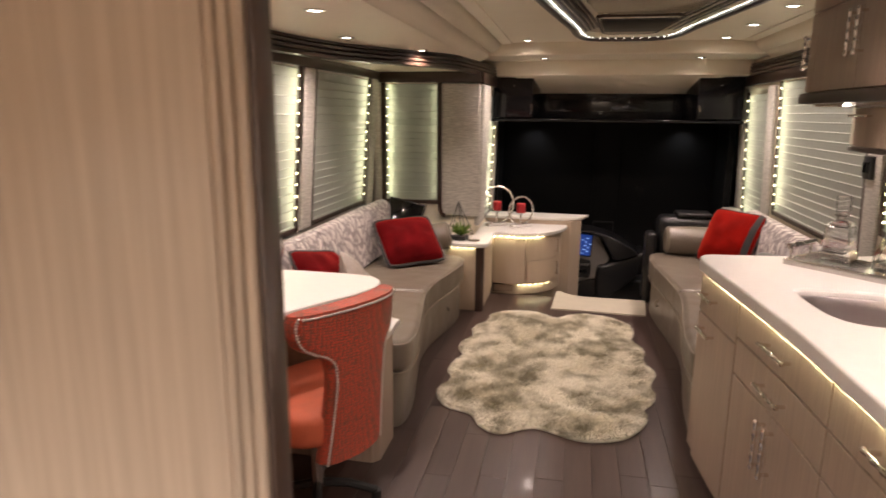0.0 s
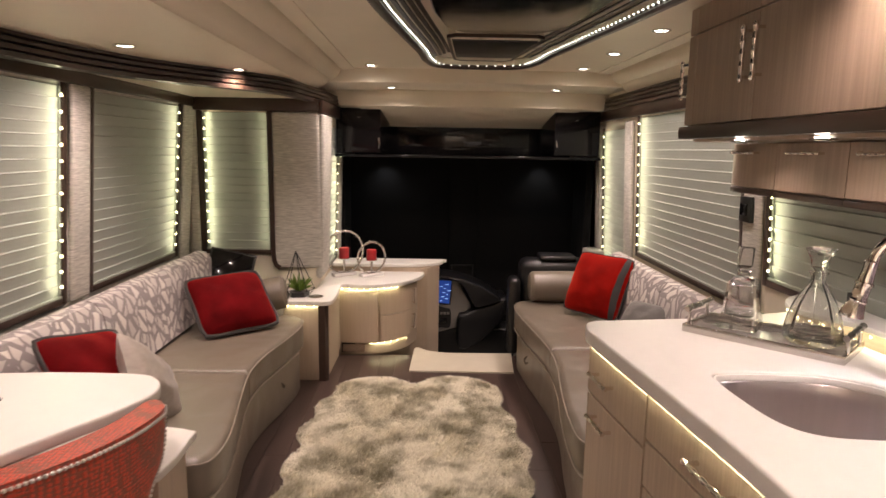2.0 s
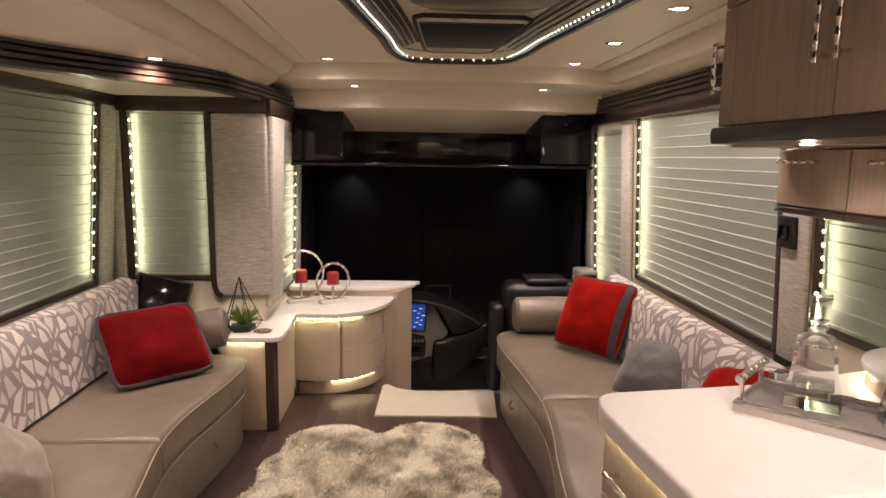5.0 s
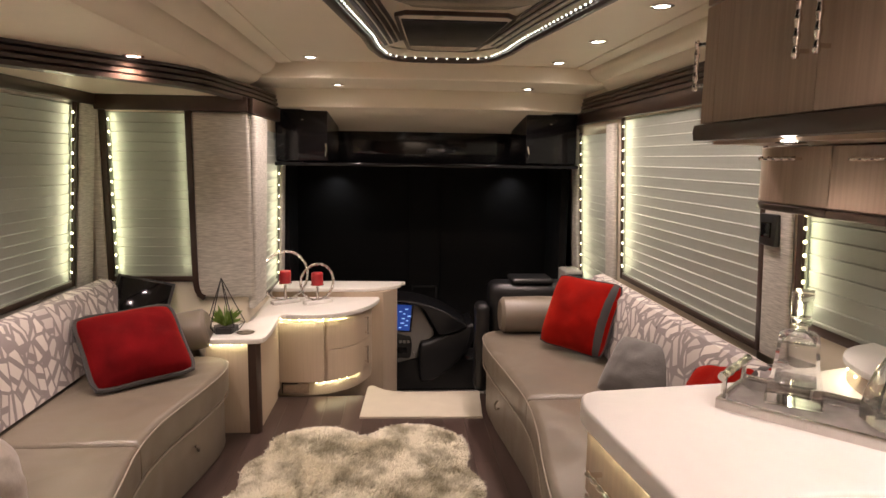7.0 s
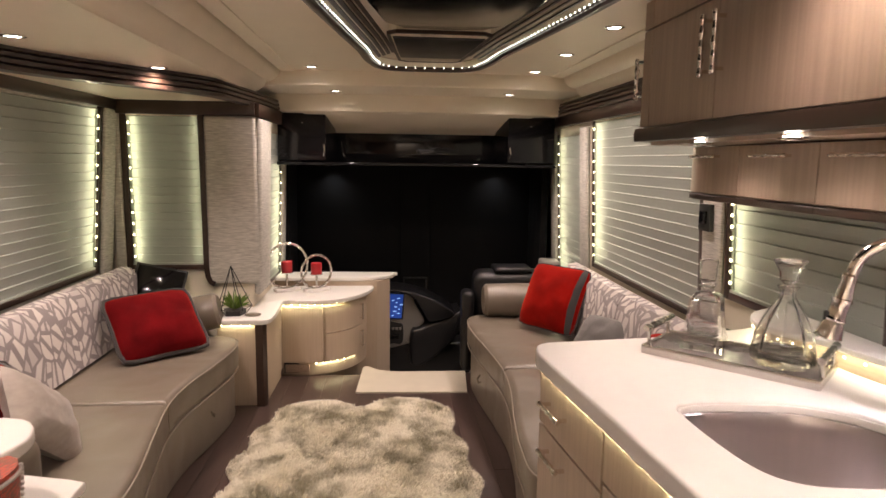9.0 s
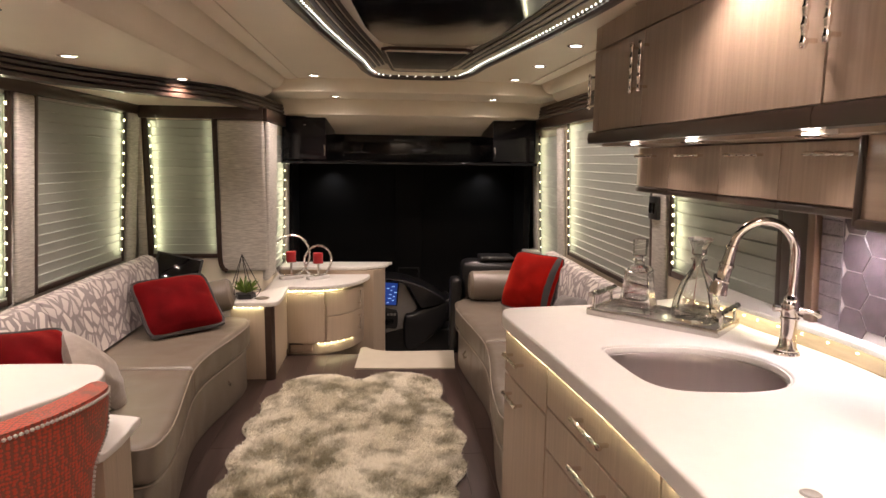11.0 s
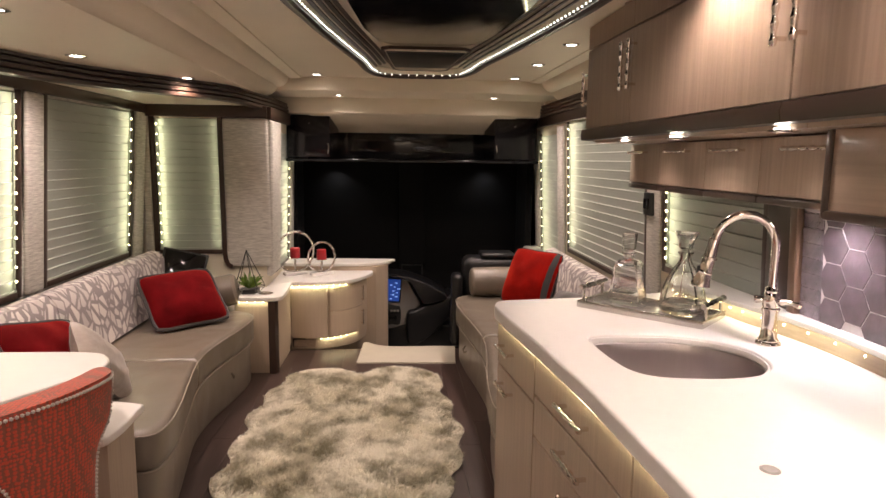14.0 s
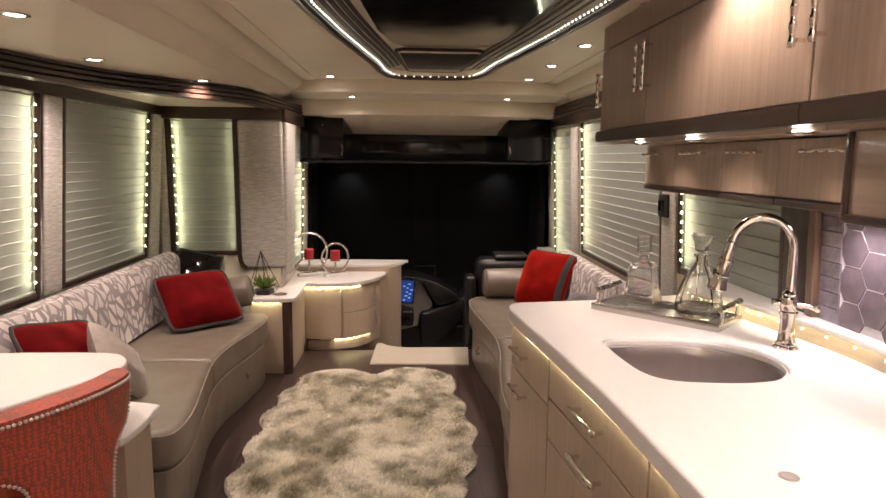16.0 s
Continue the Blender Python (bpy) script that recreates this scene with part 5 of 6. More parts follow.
def chair(m):
    """A dining chair with a waisted, curved back; its back faces +y in the chair's own frame, seat towards -y."""
    c = thing("dining_chair", m.translation, "orange stamped-leather dining chair with nailhead trim", "chair", "chairs at the table")
    # waisted back: half width by height
    zs = [0.30, 0.40, 0.50, 0.58, 0.645, 0.69, 0.715, 0.735, 0.755, 0.80, 0.84, 0.87]
    ws = [0.15, 0.142, 0.135, 0.130, 0.132, 0.142, 0.165, 0.205, 0.232, 0.250, 0.252, 0.244]

    def shell(u, z, w, outer=True):
        """A point on the rear or the front face of the back."""
        rec = 0.05 * (z - 0.3) / 0.57 - 0.10 * (u * w / 0.25) ** 2
        pad = 0.024 * (1 - abs(u) ** 14)
        zz = z + (0.022 * (1 - u * u) if z > 0.8 else 0)
        return Vector((u * w, rec + pad if outer else rec - 0.026 - pad, zz))

    bm = bmesh.new()
    n_ = 20
    front, rear = [], []
    for z, w in zip(zs, ws):
        rear.append([bm.verts.new(m @ shell(2 * i / n_ - 1, z, w)) for i in range(n_ + 1)])
        front.append([bm.verts.new(m @ shell(2 * i / n_ - 1, z, w, False)) for i in range(n_ + 1)])
    for a in range(len(zs) - 1):
        for i in range(n_):
            bm.faces.new((rear[a][i], rear[a][i + 1], rear[a + 1][i + 1], rear[a + 1][i]))
            bm.faces.new((front[a][i], front[a + 1][i], front[a + 1][i + 1], front[a][i + 1]))
        for i in (0, n_):
            bm.faces.new((rear[a][i], rear[a + 1][i], front[a + 1][i], front[a][i]))
    for a in (0, -1):
        for i in range(n_):
            bm.faces.new((rear[a][i], rear[a][i + 1], front[a][i + 1], front[a][i]))
    bmesh.ops.recalc_face_normals(bm, faces=bm.faces)
    part("backrest", bm, STAMPED, c)
    # nailheads along both sides and the top, on the rear face
    side = lambda k_: [shell(k_ * (1 - 0.012 / w), z, w) + Vector((0, 0.003, 0)) for z, w in zip(zs, ws)]
    top = [shell(u, 0.862, 0.242) + Vector((0, 0.003, -0.005)) for u in [0.95 * (i / 10 - 1) for i in range(21)]]
    dots = []
    for seq in (side(-1), side(1), top):
        cp = curve_points(seq, 6)
        acc = 0.0
        for a, b in zip(cp, cp[1:]):
            ln = (b - a).length
            while acc < ln:
                dots.append(a + (b - a) * acc / ln)
                acc += 0.0115
            acc -= ln
    bm = bmesh.new()
    for p in dots:
        bmesh.ops.create_icosphere(bm, subdivisions=1, radius=0.0055, matrix=m @ Matrix.Translation(p))
    tagged(part("nailhead_trim", bm, NAIL, c, "row of silver nailheads"), kind="stuff")
    part("seat", moved(prism([(p.x, p.y) for p in curve_points([(x, y, 0) for x, y in [(-0.20, -0.06), (-0.24, -0.25), (-0.22, -0.44), (0, -0.48), (0.22, -0.44), (0.24, -0.25), (0.20, -0.06), (0, 0.0)]], 4, closed=True)], 0.36, 0.49, 0.035, 4), m), ORANGE, c, "plain orange leather seat")
    part("column", moved(lathe([(0.028, 0.06), (0.028, 0.36)], (0, -0.22, 0), 14), m), CHROME, c)
    for i in range(4):
        a = math.pi / 4 + i * math.pi / 2
        part("leg", moved(tube([(0, -0.22, 0.09), (0.12 * math.cos(a), -0.22 + 0.12 * math.sin(a), 0.075), (0.23 * math.cos(a), -0.22 + 0.23 * math.sin(a), 0.03)], 0.018, 8), m), BLACKPLASTIC, c)
        part("foot", moved(lathe([(0, 0), (0.022, 0.0), (0.022, 0.03), (0, 0.032)], (0.23 * math.cos(a), -0.22 + 0.23 * math.sin(a), 0), 10), m), BLACKPLASTIC, c)
    return c


ch = chair(pose(-0.79, 1.755, 0, 0, 0, -114))
copy_thing(ch, pose(-1.04, 1.065, 0, 0, 0, 0))
# oven tower and left wall cabinet
tw = thing("oven_tower", (-1.7, 1.95, 0), "pale veneer tower with a built-in black microwave", "cabinet")
TM = pose(-1.485, 2.045, 0, 0, 0, 24)
part("base", moved(box(-0.7, 0.0, 0.02, 0.3, 0, 0.96), TM), WOOD, tw)
part("head", moved(box(-0.7, 0.0, 0.02, 0.3, 1.50, 1.60), TM), WOOD, tw)
part("side", moved(box(-0.035, 0.0, 0.02, 0.3, 0.96, 1.5), TM), WOOD, tw)
part("back", moved(box(-0.7, -0.035, 0.2, 0.3, 0.96, 1.5), TM), WOOD, tw)
for a, b in ((-0.7, -0.352), (-0.348, -0.004)):
    part("door", moved(box(a, b, 0.0, 0.018, 0.82, 1.0, 0.002), TM), WOOD, tw)
part("panel", moved(box(-0.7, -0.004, 0.0, 0.018, 1.47, 1.60, 0.002), TM), WOOD, tw)
for a in (-0.38, -0.31):
    p, q = TM @ Vector((a, 0, 0.87)), TM @ Vector((a, 0, 0.96))
    handle(p, q, TM.to_3x3() @ Vector((0, -1, 0)), tw)
mw = thing("microwave", TM @ Vector((-0.3, 0.1, 1.02)), "black built-in microwave with glass door", "microwave")
part("case", moved(box(-0.62, -0.045, 0.04, 0.19, 1.02, 1.40, 0.006), TM), BLACKPLASTIC, mw)
part("door", moved(box(-0.61, -0.055, 0.02, 0.04, 1.03, 1.39, 0.004), TM), GLOSSBLACK, mw)
part("trim_bar", moved(box(-0.60, -0.06, 0.012, 0.02, 1.15, 1.22, 0.003), TM), STEEL, mw)
lc = thing("wall_cabinet", (-1.6, 2.0, 1.61), "pale veneer wall cabinet with dark bottom rail above the oven", "cabinet")
CM = pose(-1.345, 2.155, 0, 0, 0, 24)
part("body", moved(box(-0.8, 0.0, 0.012, 0.4, 1.62, 1.91, 0.008), CM), WOOD, lc)
part("door", moved(box(-0.8, -0.28, -0.006, 0.011, 1.645, 1.90, 0.002), CM), WOOD, lc)
part("door", moved(box(-0.277, -0.004, -0.006, 0.011, 1.645, 1.90, 0.002), CM), WOOD, lc)
part("bottom_rail", moved(box(-0.8, 0.012, -0.016, 0.41, 1.60, 1.643, 0.016, 4), CM), DARK, lc, "dark glossy rounded rail")
p, q = CM @ Vector((-0.25, -0.006, 1.73)), CM @ Vector((-0.25, -0.006, 1.83))
handle(p, q, CM.to_3x3() @ Vector((0, -1, 0)), lc)
x_, y_, _ = CM @ Vector((-0.35, 0.12, 0))
downlight(x_, y_, 1.6, 20.0, size=0.026)

# ---- rug ----
def sheepskin():
    rug = thing("sheepskin_rug", (-0.15, 3.5, 0), "four-pelt cream sheepskin rug with grey-brown patches", "rug")
    out = [(-0.34, 2.53), (-0.18, 2.62), (0.04, 2.54), (0.24, 2.60), (0.36, 2.78), (0.36, 2.92), (0.43, 3.05), (0.42, 3.22), (0.47, 3.4), (0.42, 3.58), (0.44, 3.78), (0.38, 3.95), (0.41, 4.12), (0.37, 4.32), (0.2, 4.44), (0.0, 4.42), (-0.13, 4.30), (-0.28, 4.42), (-0.46, 4.42), (-0.60, 4.34), (-0.62, 4.15), (-0.70, 4.0), (-0.68, 3.8), (-0.74, 3.62), (-0.68, 3.45), (-0.74, 3.25), (-0.69, 3.1), (-0.74, 2.92), (-0.66, 2.76), (-0.52, 2.70), (-0.45, 2.58)]
    out = [(p.x, p.y) for p in curve_points([(x, y, 0) for x, y in out], 5, closed=True)]
    part("backing", prism(out, 0.0, 0.012, 0.003, 1), FUR, rug)
    poly = np.array(out)

    def depth(px, py):
        ins = False
        j = len(poly) - 1
        for i in range(len(poly)):
            (xi, yi), (xj, yj) = poly[i], poly[j]
            if (yi > py) != (yj > py) and px < (xj - xi) * (py - yi) / (yj - yi) + xi:
                ins = not ins
            j = i
        d = float(np.min(np.hypot(poly[:, 0] - px, poly[:, 1] - py)))
        return d if ins else -d
    rnd = random.Random(5)
    verts, faces = [], []
    step = 0.0105
    y = 2.45
    while y < 4.5:
        x = -0.82
        while x < 0.52:
            px, py = x + rnd.uniform(-0.006, 0.006), y + rnd.uniform(-0.006, 0.006)
            x += step
            d = depth(px, py)
            if d < 0.004:
                continue
            hgt = 0.032 + 0.011 * noise.noise(Vector((px * 9, py * 9, 1.0))) + rnd.uniform(-0.006, 0.008)
            flow = noise.noise(Vector((px * 4, py * 4, 7.0))) * 3.0
            spread = max(0.0, 1 - d / 0.07)
            for k in range(5):
                a = flow + rnd.uniform(-1.3, 1.3)
                lean = 0.014 + 0.014 * rnd.random()
                tip = Vector((px + math.cos(a) * lean, py + math.sin(a) * lean, 0.012 + hgt * (1 - 0.55 * spread)))
                bx, by = px + rnd.uniform(-0.006, 0.006), py + rnd.uniform(-0.006, 0.006)
                w = 0.0023
                q = a + math.pi / 2
                i0 = len(verts)
                midp = Vector((bx, by, 0.012)).lerp(tip, 0.55) + Vector((0, 0, hgt * 0.22))
                verts += [(bx - math.cos(q) * w, by - math.sin(q) * w, 0.008), (bx + math.cos(q) * w, by + math.sin(q) * w, 0.008),
                          (midp.x + math.cos(q) * w * 0.8, midp.y + math.sin(q) * w * 0.8, midp.z), (midp.x - math.cos(q) * w * 0.8, midp.y - math.sin(q) * w * 0.8, midp.z), tuple(tip)]
                faces += [(i0, i0 + 1, i0 + 2, i0 + 3), (i0 + 3, i0 + 2, i0 + 4)]
        y += step
    me = bpy.data.meshes.new("fleece")
    o = ORIGIN[rug]
    me.from_pydata([(a - o.x, b - o.y, c - o.z) for a, b, c in verts], [], faces)
    me.materials.append(FUR)
    ob = new("fleece", me)
    ob.parent = rug
    tagged(ob, "long cream and grey fleece", "", "", "stuff")


def fur_material():
    m = bpy.data.materials.new("sheep_fleece")
    m.use_nodes = True
    n, l = m.node_tree.nodes, m.node_tree.links
    b = n["Principled BSDF"]
    co_ = n.new("ShaderNodeTexCoord")
    nz = n.new("ShaderNodeTexNoise")
    nz.inputs["Scale"].default_value, nz.inputs["Detail"].default_value = 7.0, 4.0
    nz.inputs["Roughness"].default_value = 0.6
    l.new(co_.outputs["Object"], nz.inputs["Vector"])
    rp = n.new("ShaderNodeValToRGB")
    rp.color_ramp.elements[0].position, rp.color_ramp.elements[0].color = 0.38, (0.50, 0.465, 0.345, 1)
    rp.color_ramp.elements[1].position, rp.color_ramp.elements[1].color = 0.56, (0.93, 0.89, 0.77, 1)
    l.new(nz.outputs["Fac"], rp.inputs[0])
    l.new(rp.outputs[0], b.inputs["Base Color"])
    b.inputs["Roughness"].default_value = 0.8
    b.inputs["Specular IOR Level"].default_value = 0.1
    soft = n.new("ShaderNodeBsdfTranslucent")
    l.new(rp.outputs[0], soft.inputs[0])
    both = n.new("ShaderNodeMixShader")
    both.inputs[0].default_value = 0.35
    l.new(b.outputs[0], both.inputs[1])
    l.new(soft.outputs[0], both.inputs[2])
    l.new(both.outputs[0], n["Material Output"].inputs[0])
    return m


FUR = fur_material()
sheepskin()

# ---- things on the worktop ----
tr = thing("tray", (0.96, 2.36, TOPZ), "silver-rimmed tray with grey marbled base and bar handles", "tray")
TRM = pose(1.035, 2.362, TOPZ, 0, 0, -46)
MARBLE = material("grey_marble", (0.30, 0.275, 0.26), 0.2, vary=0.35, scale=(14, 14, 14), coat=0.3)
part("base", moved(box(-0.225, 0.225, -0.105, 0.105, 0.004, 0.014, 0.002), TRM), MARBLE, tr)
for q in ((-0.235, 0.235, -0.115, -0.103), (-0.235, 0.235, 0.103, 0.115), (-0.235, -0.223, -0.103, 0.103), (0.223, 0.235, -0.103, 0.103)):
    part("rim", moved(box(*q, 0.0, 0.026, 0.002), TRM), STEEL, tr)
for s in (-1, 1):
    part("handle", moved(joined(tube([(s * 0.229, -0.075, 0.025), (s * 0.229, -0.075, 0.07)], 0.006, 8), tube([(s * 0.229, 0.075, 0.025), (s * 0.229, 0.075, 0.07)], 0.006, 8), tube([(s * 0.229, -0.10 + 0.2 * i / 14, 0.073) for i in range(15)], [0.010 * (1 + 0.15 * math.sin(i * 1.9)) for i in range(15)], 8)), TRM), STEEL, tr, "ribbed metal bar handle")


def square_tower(rings, m, n=4, rot=math.pi / 4):
    """A faceted bottle shape from (half width, height) rings."""
    bm = bmesh.new()
    rs = []
    for w, h_ in rings:
        rs.append([bm.verts.new(m @ Vector((w * math.sqrt(2 if n == 4 else 1) * math.cos(rot + 2 * math.pi * i / n), w * math.sqrt(2 if n == 4 else 1) * math.sin(rot + 2 * math.pi * i / n), h_))) for i in range(n)])
    for q, w in zip(rs, rs[1:]):
        for j in range(n):
            bm.faces.new((q[j], q[(j + 1) % n], w[(j + 1) % n], w[j]))
    bm.faces.new(rs[0][::-1])
    bm.faces.new(rs[-1])
    return bm


dm = pose(0.985, 2.455, TOPZ + 0.015, 0, 0, -35)
d1 = thing("decanter", dm.translation, "square cut-crystal decanter with a tall glass stopper", "decanter", "decanters on the tray")
bm = square_tower([(0.056, 0), (0.06, 0.004), (0.060, 0.025), (0.053, 0.05), (0.046, 0.11), (0.043, 0.152), (0.034, 0.163), (0.016, 0.17), (0.015, 0.185), (0.022, 0.19), (0.022, 0.195), (0.011, 0.195), (0.011, 0.165), (0.035, 0.145), (0.044, 0.05), (0.03, 0.04)], dm)
part("bottle", bm, CRYSTAL, d1)
part("stopper", square_tower([(0.009, 0.175), (0.010, 0.198), (0.021, 0.207), (0.0235, 0.262), (0.0215, 0.267)], dm), CRYSTAL, d1)
dm = pose(1.13, 2.295, TOPZ + 0.015, 0, 0, 10)
d2 = thing("decanter", dm.translation, "flared cut-crystal decanter with a faceted stopper", "decanter", "decanters on the tray")
bm = square_tower([(0.075, 0), (0.082, 0.006), (0.083, 0.03), (0.074, 0.08), (0.058, 0.125), (0.040, 0.158), (0.025, 0.18), (0.020, 0.192), (0.019, 0.205), (0.027, 0.215), (0.027, 0.219), (0.013, 0.219), (0.013, 0.19), (0.018, 0.176), (0.031, 0.156), (0.049, 0.12), (0.064, 0.075), (0.068, 0.04), (0.04, 0.028)], dm, 8, 0)
part("bottle", bm, CRYSTAL, d2)
part("stopper", square_tower([(0.011, 0.195), (0.012, 0.222), (0.024, 0.234), (0.025, 0.256), (0.043, 0.290), (0.036, 0.293)], dm, 8, 0), CRYSTAL, d2)
# faucet
fc = thing("faucet", (1.238, 1.945, TOPZ), "polished nickel gooseneck faucet with side lever", "faucet")
fx, fy = 1.238, 1.945
part("base", lathe([(0.036, 0), (0.037, 0.004), (0.035, 0.009), (0.029, 0.012), (0.030, 0.016), (0.025, 0.024), (0.0225, 0.06), (0.0225, 0.10), (0.026, 0.108), (0.026, 0.113), (0.023, 0.117), (0.025, 0.124), (0.025, 0.150), (0.023, 0.156), (0.019, 0.162), (0.021, 0.168), (0.017, 0.174), (0.0125, 0.18), (0, 0.18)], (fx, fy, TOPZ), 28), CHROME, fc)
dirx = Vector((-0.93, 0.36, 0)).normalized()
neck = [Vector((fx, fy, TOPZ + 0.13)), Vector((fx, fy, TOPZ + 0.22)), Vector((fx, fy, TOPZ + 0.30))]
for i in range(1, 13):
    a = math.pi * i / 13
    neck.append(Vector((fx, fy, TOPZ + 0.30)) + dirx * (0.085 - 0.085 * math.cos(a)) + Vector((0, 0, 0.095 * math.sin(a))))
neck.append(Vector((fx, fy, TOPZ + 0.275)) + dirx * 0.175)
part("neck", tube(curve_points(neck, 3), 0.0128, 14), CHROME, fc)
end = neck[-1]
head = lambda k, o: end - Vector((0, 0, k)) + dirx * o
part("spray_head", tube([head(-0.045, -0.004), head(-0.040, -0.003), head(-0.02, 0.0), head(0.012, 0.006), head(0.014, 0.0065), head(0.020, 0.008), head(0.022, 0.0085), head(0.055, 0.016), head(0.062, 0.018), head(0.066, 0.019), head(0.100, 0.028), head(0.105, 0.029), head(0.106, 0.029)],
                          [0.013, 0.0165, 0.0155, 0.0185, 0.022, 0.022, 0.019, 0.0195, 0.023, 0.0205, 0.029, 0.0295, 0.025], 18), CHROME, fc)
part("button", moved(box(-0.006, 0.006, -0.004, 0.004, -0.02, 0.012, 0.002), Matrix.Translation(end - Vector((0, 0, 0.055)) + dirx * 0.036)), BLACKPLASTIC, fc)
part("lever", joined(tube([(fx - 0.040, fy + 0.026, TOPZ + 0.137), (fx - 0.034, fy + 0.022, TOPZ + 0.137), (fx - 0.02, fy + 0.013, TOPZ + 0.137), (fx + 0.03, fy - 0.02, TOPZ + 0.137)], [0.010, 0.013, 0.009, 0.012], 12),
                     tube([(fx + 0.03, fy - 0.02, TOPZ + 0.137), (fx + 0.042, fy - 0.028, TOPZ + 0.135), (fx + 0.055, fy - 0.036, TOPZ + 0.132), (fx + 0.061, fy - 0.04, TOPZ + 0.131), (fx + 0.067, fy - 0.044, TOPZ + 0.130)], [0.008, 0.0065, 0.008, 0.0125, 0.009], 12)), CHROME, fc)

# ---- tiles behind the worktop: hexagons and a mosaic strip ----
structure("tile_backing", moved(box(sr(-1.2), sr(2.042), 0.001, 0.012, 0.98, 1.62), MR), GROUT, "pale grout bed behind the tiles", "wall")
bsp = thing("tile_splashback", (RX, 1.5, 1.0), "grey stone hexagon tile splashback", "splashback", "", "structure")
R_ = 0.062
hexm = None
for r_ in range(0, 8):
    for c_ in range(0, 22):
        cy_ = 1.90 - c_ * R_ * 1.5
        cz_ = 1.03 + r_ * R_ * math.sqrt(3) + (R_ * math.sqrt(3) / 2 if c_ % 2 else 0)
        if cz_ > 1.55:
            continue
        if hexm is None:
            pts = [(math.cos(math.pi / 3 * i) * (R_ - 0.0018), math.sin(math.pi / 3 * i) * (R_ - 0.0018)) for i in range(6)]
            bm = prism(pts, 0.0, 0.0028, 0.0010, 1)
            hexm = part("tile", bm, TILE, None, smooth=False)
            hexm.parent = bsp
            b = hexm
        else:
            b = hexm.copy()
            scene.collection.objects.link(b)
        w_ = MR @ Vector((sr(cy_), 0.0125, cz_))
        b.matrix_local = Matrix.Translation(w_ - Vector((RX, 1.5, 1.0))) @ pose(0, 0, 0, 0, -92.6, 0) @ pose(0, 0, 0, 0, 0, 90)
msm = None
rnd = random.Random(3)
for i in range(12):
    hh = 1.027 + i * 0.047
    if msm is None:
        bm = box(-0.047, 0.047, -0.0233, 0.0233, 0.0, 0.006, 0.002, 1)
        msm = part("mosaic_tile", bm, MOSAIC, None, smooth=False)
        msm.parent = bsp
        b = msm
    else:
        b = msm.copy()
        scene.collection.objects.link(b)
    w_ = MR @ Vector((sr(1.992), 0.0125, hh))
    b.matrix_local = Matrix.Translation(w_ - Vector((RX, 1.5, 1.0))) @ pose(0, 0, 0, 0, -92.6 + rnd.uniform(-2.5, 2.5), 0) @ pose(0, 0, 0, 0, 0, 90)

# ---- small things ----
def candle_ring(x, y, r, cz, turn):
    c = thing("candle_holder", (x, y, 0.542), "twisted silver ring candle holder with a red candle", "candle holder", "ring candle holders")
    m = pose(x, y, 0.542, 0, 0, turn)
    part("foot", moved(box(-0.095, 0.095, -0.03, 0.03, 0.0, 0.024, 0.004), m), CHINA, c, "pale stone foot")
    n_ = 60
    for ph in (0, math.pi):
        pts = []
        for i in range(n_):
            a = 2 * math.pi * i / n_
            t_ = a * 22 + ph
            rr = r + 0.0055 * math.cos(t_)
            pts.append(m @ Vector((rr * math.sin(a), 0.0055 * math.sin(t_), 0.022 + r - rr * math.cos(a))))
        part("ring", tube(pts, 0.0064, 6, closed=True), SILVER, c)
    part("stem", moved(lathe([(0.009, 0.022), (0.007, 0.05), (0.009, cz - 0.012), (0.042, cz - 0.006), (0.044, cz), (0, cz)], sides=14), m), SILVER, c)
    part("candle", moved(lathe([(0, cz), (0.037, cz), (0.039, cz + 0.004), (0.039, cz + 0.074), (0.034, cz + 0.081), (0, cz + 0.077)], sides=20), m), WAX, c, "red pillar candle")


candle_ring(-0.695, 5.25, 0.163, 0.139, 34)
candle_ring(-0.483, 5.24, 0.122, 0.128, 36)

tz = thing("terrarium", (-0.905, 4.56, 0.542), "black wire terrarium with a green succulent", "terrarium")
apex = Vector((-0.925, 4.58, 0.84))
ring = [Vector((-0.905 + 0.106 * math.cos(a), 4.555 + 0.106 * math.sin(a), 0.588)) for a in [i * 2 * math.pi / 5 + 0.4 for i in range(5)]]
foot = [Vector((-0.905 + 0.07 * math.cos(a), 4.555 + 0.07 * math.sin(a), 0.545)) for a in [i * 2 * math.pi / 5 + 0.4 for i in range(5)]]
wires = []
for i in range(5):
    wires += [tube([ring[i], apex], 0.0028, 5), tube([ring[i], ring[(i + 1) % 5]], 0.0022, 5), tube([ring[i], foot[i]], 0.0022, 5)]
part("wire_frame", joined(*wires), BLACKPLASTIC, tz)
part("tray", prism([(p.x, p.y) for p in foot], 0.543, 0.575), BLACKPLASTIC, tz)
rnd = random.Random(8)
for i in range(26):
    a, tilt = i * 2.4, 0.25 + 0.9 * (1 - i / 26)
    ln = 0.05 + 0.03 * rnd.random()
    bm = bmesh.new()
    bmesh.ops.create_icosphere(bm, subdivisions=1, radius=1.0)
    m = pose(-0.905, 4.555, 0.578) @ Matrix.Rotation(a, 4, "Z") @ Matrix.Rotation(tilt, 4, "Y") @ Matrix.Translation((0, 0, ln * 0.8)) @ Matrix.Diagonal((0.010, 0.004, ln, 1))
    part("leaf", moved(bm, m), LEAF, tz)
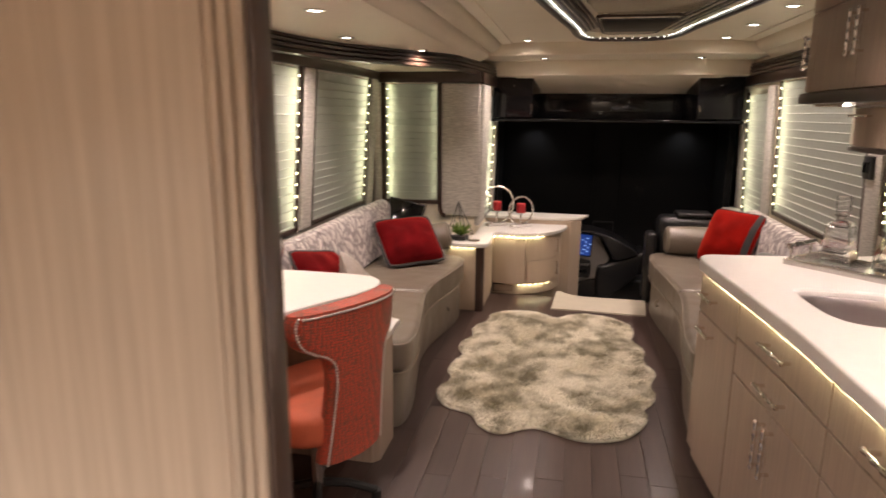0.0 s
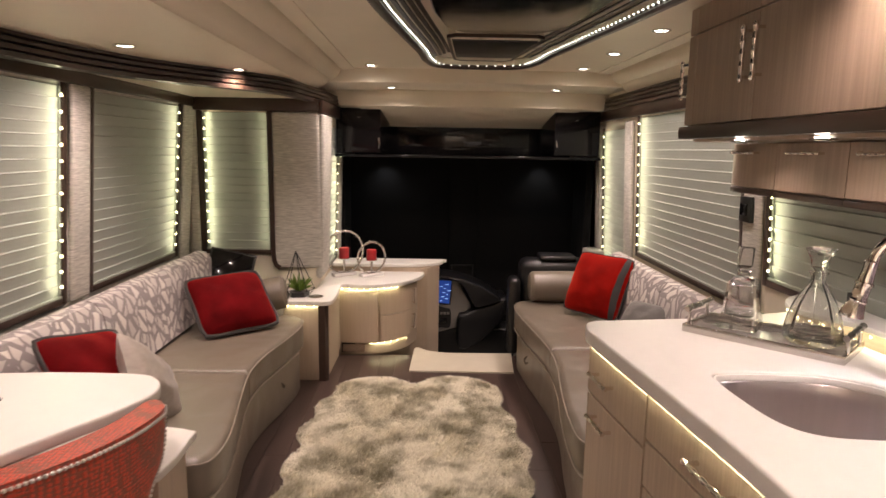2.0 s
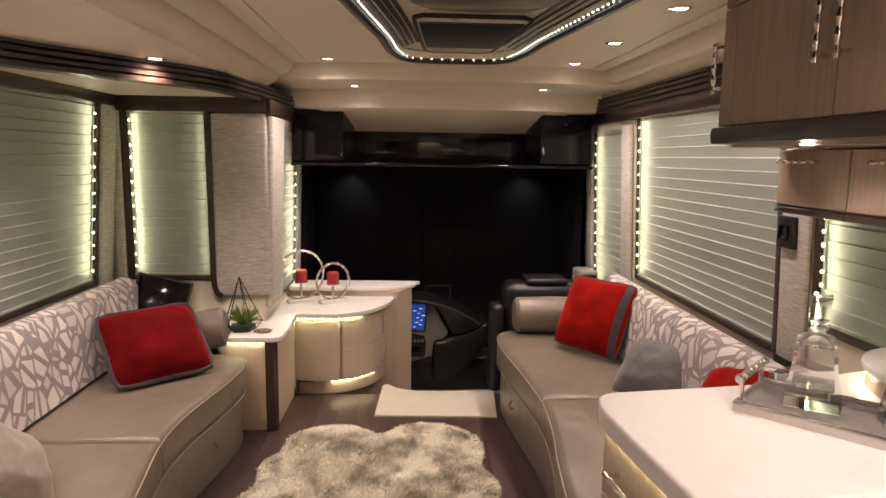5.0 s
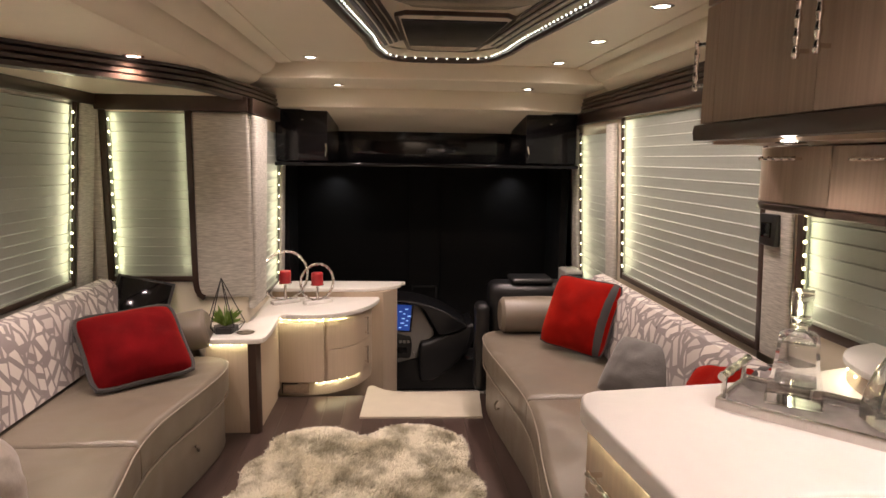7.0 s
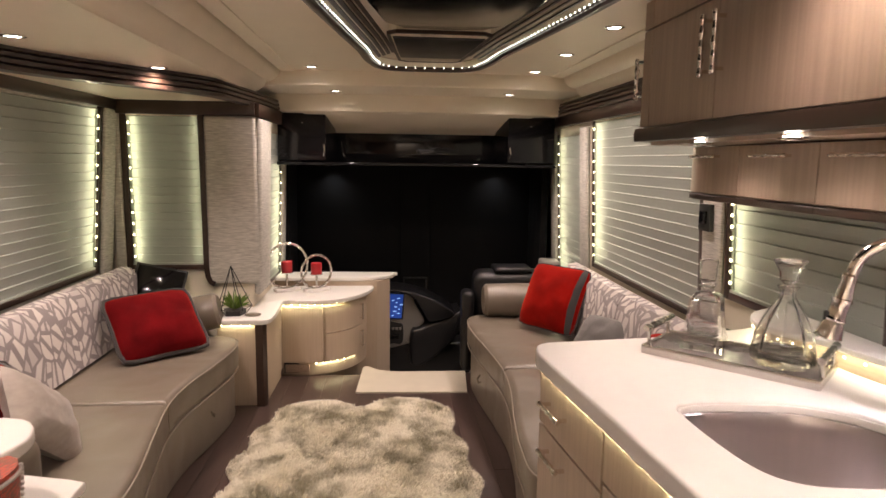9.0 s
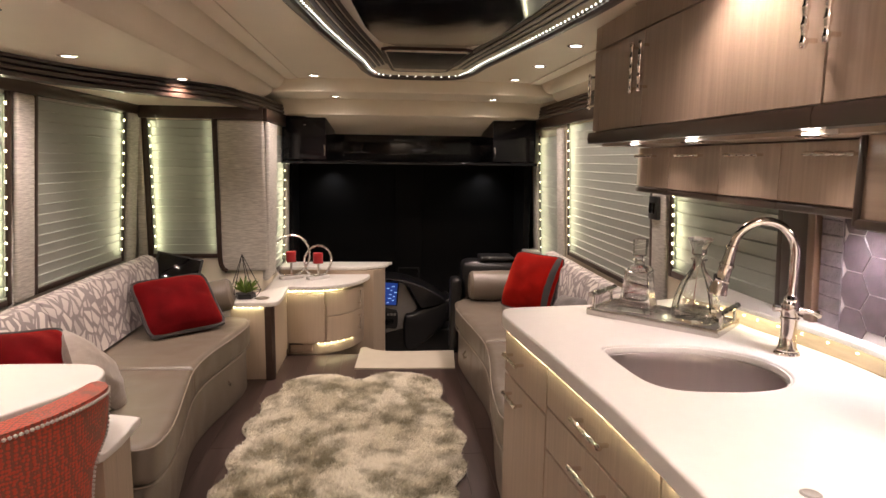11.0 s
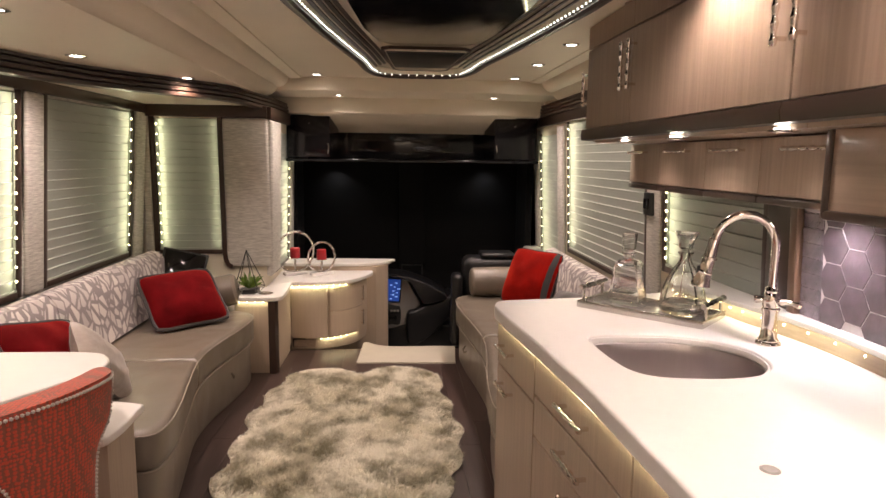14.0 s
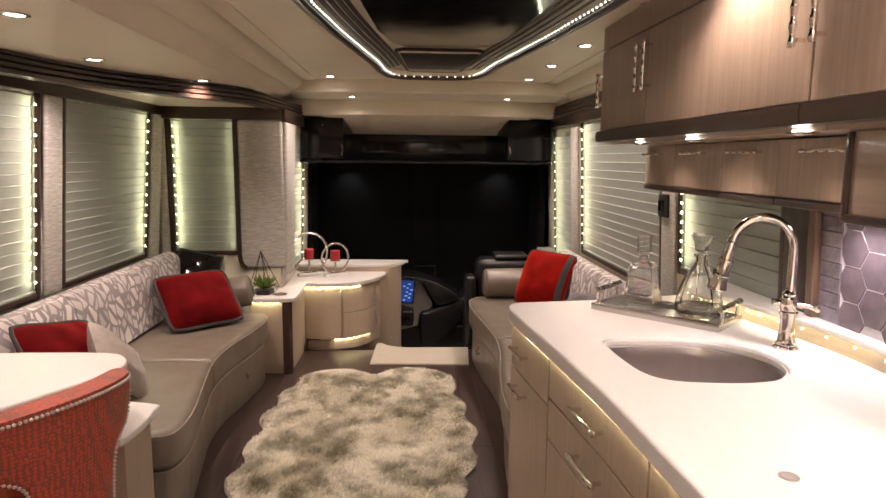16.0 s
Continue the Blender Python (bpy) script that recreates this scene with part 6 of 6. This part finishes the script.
# flat dark tablet propped in the sofa corner
lt = thing("framed_panel", (-1.4, 4.62, 0.66), "black framed panel leaning in the sofa corner", "panel")
LM = pose(-1.37, 4.60, 0.70, -30, 14, 12)
part("frame", moved(box(-0.15, 0.15, -0.006, 0.006, -0.09, 0.14, 0.004), LM), BLACKPLASTIC, lt)
part("glass", moved(box(-0.135, 0.135, -0.009, -0.0065, -0.075, 0.125, 0.001), LM), GLOSSBLACK, lt)
# place setting
ps = thing("plate", (-1.43, 1.93, 0.80), "white plate on a red charger", "plate")
part("charger", lathe([(0, 0.002), (0.10, 0.002), (0.155, 0.014), (0.158, 0.017), (0.10, 0.007), (0, 0.006)], (-1.43, 1.93, 0.80), 32), CHINA, ps)
part("rim_plate", lathe([(0, 0.008), (0.09, 0.009), (0.135, 0.024), (0.137, 0.027), (0.09, 0.014), (0, 0.013)], (-1.43, 1.93, 0.80), 32), REDGLAZE, ps, "red glazed plate")
part("small_plate", lathe([(0, 0.014), (0.07, 0.015), (0.105, 0.028), (0.106, 0.031), (0.07, 0.02), (0, 0.019)], (-1.43, 1.93, 0.80), 32), CHINA, ps)
nk = thing("napkin", (-1.43, 1.93, 0.82), "pale gathered linen napkin", "napkin")
bm = bmesh.new()
bmesh.ops.create_icosphere(bm, subdivisions=4, radius=1.0)
for v in bm.verts:
    k_ = 1 + 0.55 * noise.noise(v.co * 2.6) + 0.25 * noise.noise(v.co * 6.0)
    v.co = Vector((v.co.x * 0.12 * k_, v.co.y * 0.06 * k_, max(-0.012, v.co.z * 0.05 * k_)))
part("cloth", moved(bm, pose(-1.42, 1.92, 0.845, 0, 0, -30)), LINEN, nk)
for x, y in ((-1.45, 2.20), (-1.28, 2.15)):
    g = thing("wine_glass", (x, y, 0.80), "clear stemmed wine glass", "glass", "wine glasses")
    part("bowl", lathe([(0.034, 0.001), (0.034, 0.003), (0.005, 0.008), (0.004, 0.085), (0.02, 0.10), (0.038, 0.135), (0.039, 0.165), (0.032, 0.205), (0.0305, 0.205), (0.037, 0.165), (0.036, 0.136), (0.018, 0.104), (0.0, 0.097)], (x, y, 0.80), 24), CRYSTAL, g)
pl = thing("plant", (-1.52, 2.2, 0.80), "green broad-leafed plant standing on the table", "plant")
part("pot", lathe([(0, 0), (0.035, 0.0), (0.04, 0.09), (0.034, 0.09), (0.03, 0.07), (0, 0.07)], (-1.54, 2.21, 0.80), 18), CHINA, pl)
for root, tip, w, bend in (((0.0, 0.0, 0.07), (0.035, 0.06, 0.46), 0.036, 0.02), ((0.01, 0.0, 0.07), (0.19, 0.10, 0.37), 0.026, 0.05), ((0.0, 0.01, 0.07), (0.02, 0.04, 0.36), 0.03, -0.02), ((0.0, -0.01, 0.07), (0.10, 0.02, 0.30), 0.03, 0.03)):
    base_, tip_ = Vector((-1.56, 2.21, 0.80)) + Vector(root), Vector((-1.56, 2.21, 0.80)) + Vector(tip)
    mid_ = base_.lerp(tip_, 0.5) + Vector((-bend, 0, bend))
    path = curve_points([base_, mid_, tip_], 7)
    bm = bmesh.new()
    rows_ = []
    for j, q in enumerate(path):
        f = j / (len(path) - 1)
        half_ = w * max(0.04, math.sin(math.pi * min(1.0, 0.12 + 0.88 * f)) ** 0.7)
        rows_.append([bm.verts.new(q + Vector((half_ * 0.9, -half_ * 0.3, 0)) * k + Vector((0, 0, 0.006 * abs(k))) + Vector((0, d, 0))) for d in (0.0, 0.0015) for k in (-1, 0, 1)])
    for ra, rb in zip(rows_, rows_[1:]):
        for k in (0, 1, 3, 4):
            bm.faces.new((ra[k], ra[k + 1], rb[k + 1], rb[k]))
        for k, k2 in ((0, 3), (2, 5)):
            bm.faces.new((ra[k], ra[k2], rb[k2], rb[k]))
    part("leaf", bm, LEAF, pl)

# ---- floor planks ----
rnd = random.Random(11)
PLANK = material("grey_brown_plank", (0.078, 0.050, 0.042), 0.32, vary=0.34, scale=(26, 2.2, 26), bump=0.12, bump_scale=120, per_piece=0.12, coat=0.1)
base_pl = None
pw, pl_ = 0.118, 0.92
for i in range(19):
    x = -0.98 + i * pw
    if x > 0.75:
        break
    yy = -0.9 + rnd.uniform(-0.8, 0.0)
    while yy < 4.95:
        y1 = min(yy + pl_, 4.96)
        if base_pl is None:
            base_pl = part("plank", box(-pw / 2 + 0.0005, pw / 2 - 0.0005, -pl_ / 2 + 0.0005, pl_ / 2 - 0.0005, -0.006, 0.0, 0.0007, 1), PLANK, None, smooth=False)
            base_pl.parent = floor_base
            b = base_pl
        else:
            b = base_pl.copy()
            scene.collection.objects.link(b)
        b.location = (x + pw / 2, min(yy + pl_ / 2, 4.965 - pl_ / 2), rnd.uniform(-0.0002, 0.0))
        yy += pl_
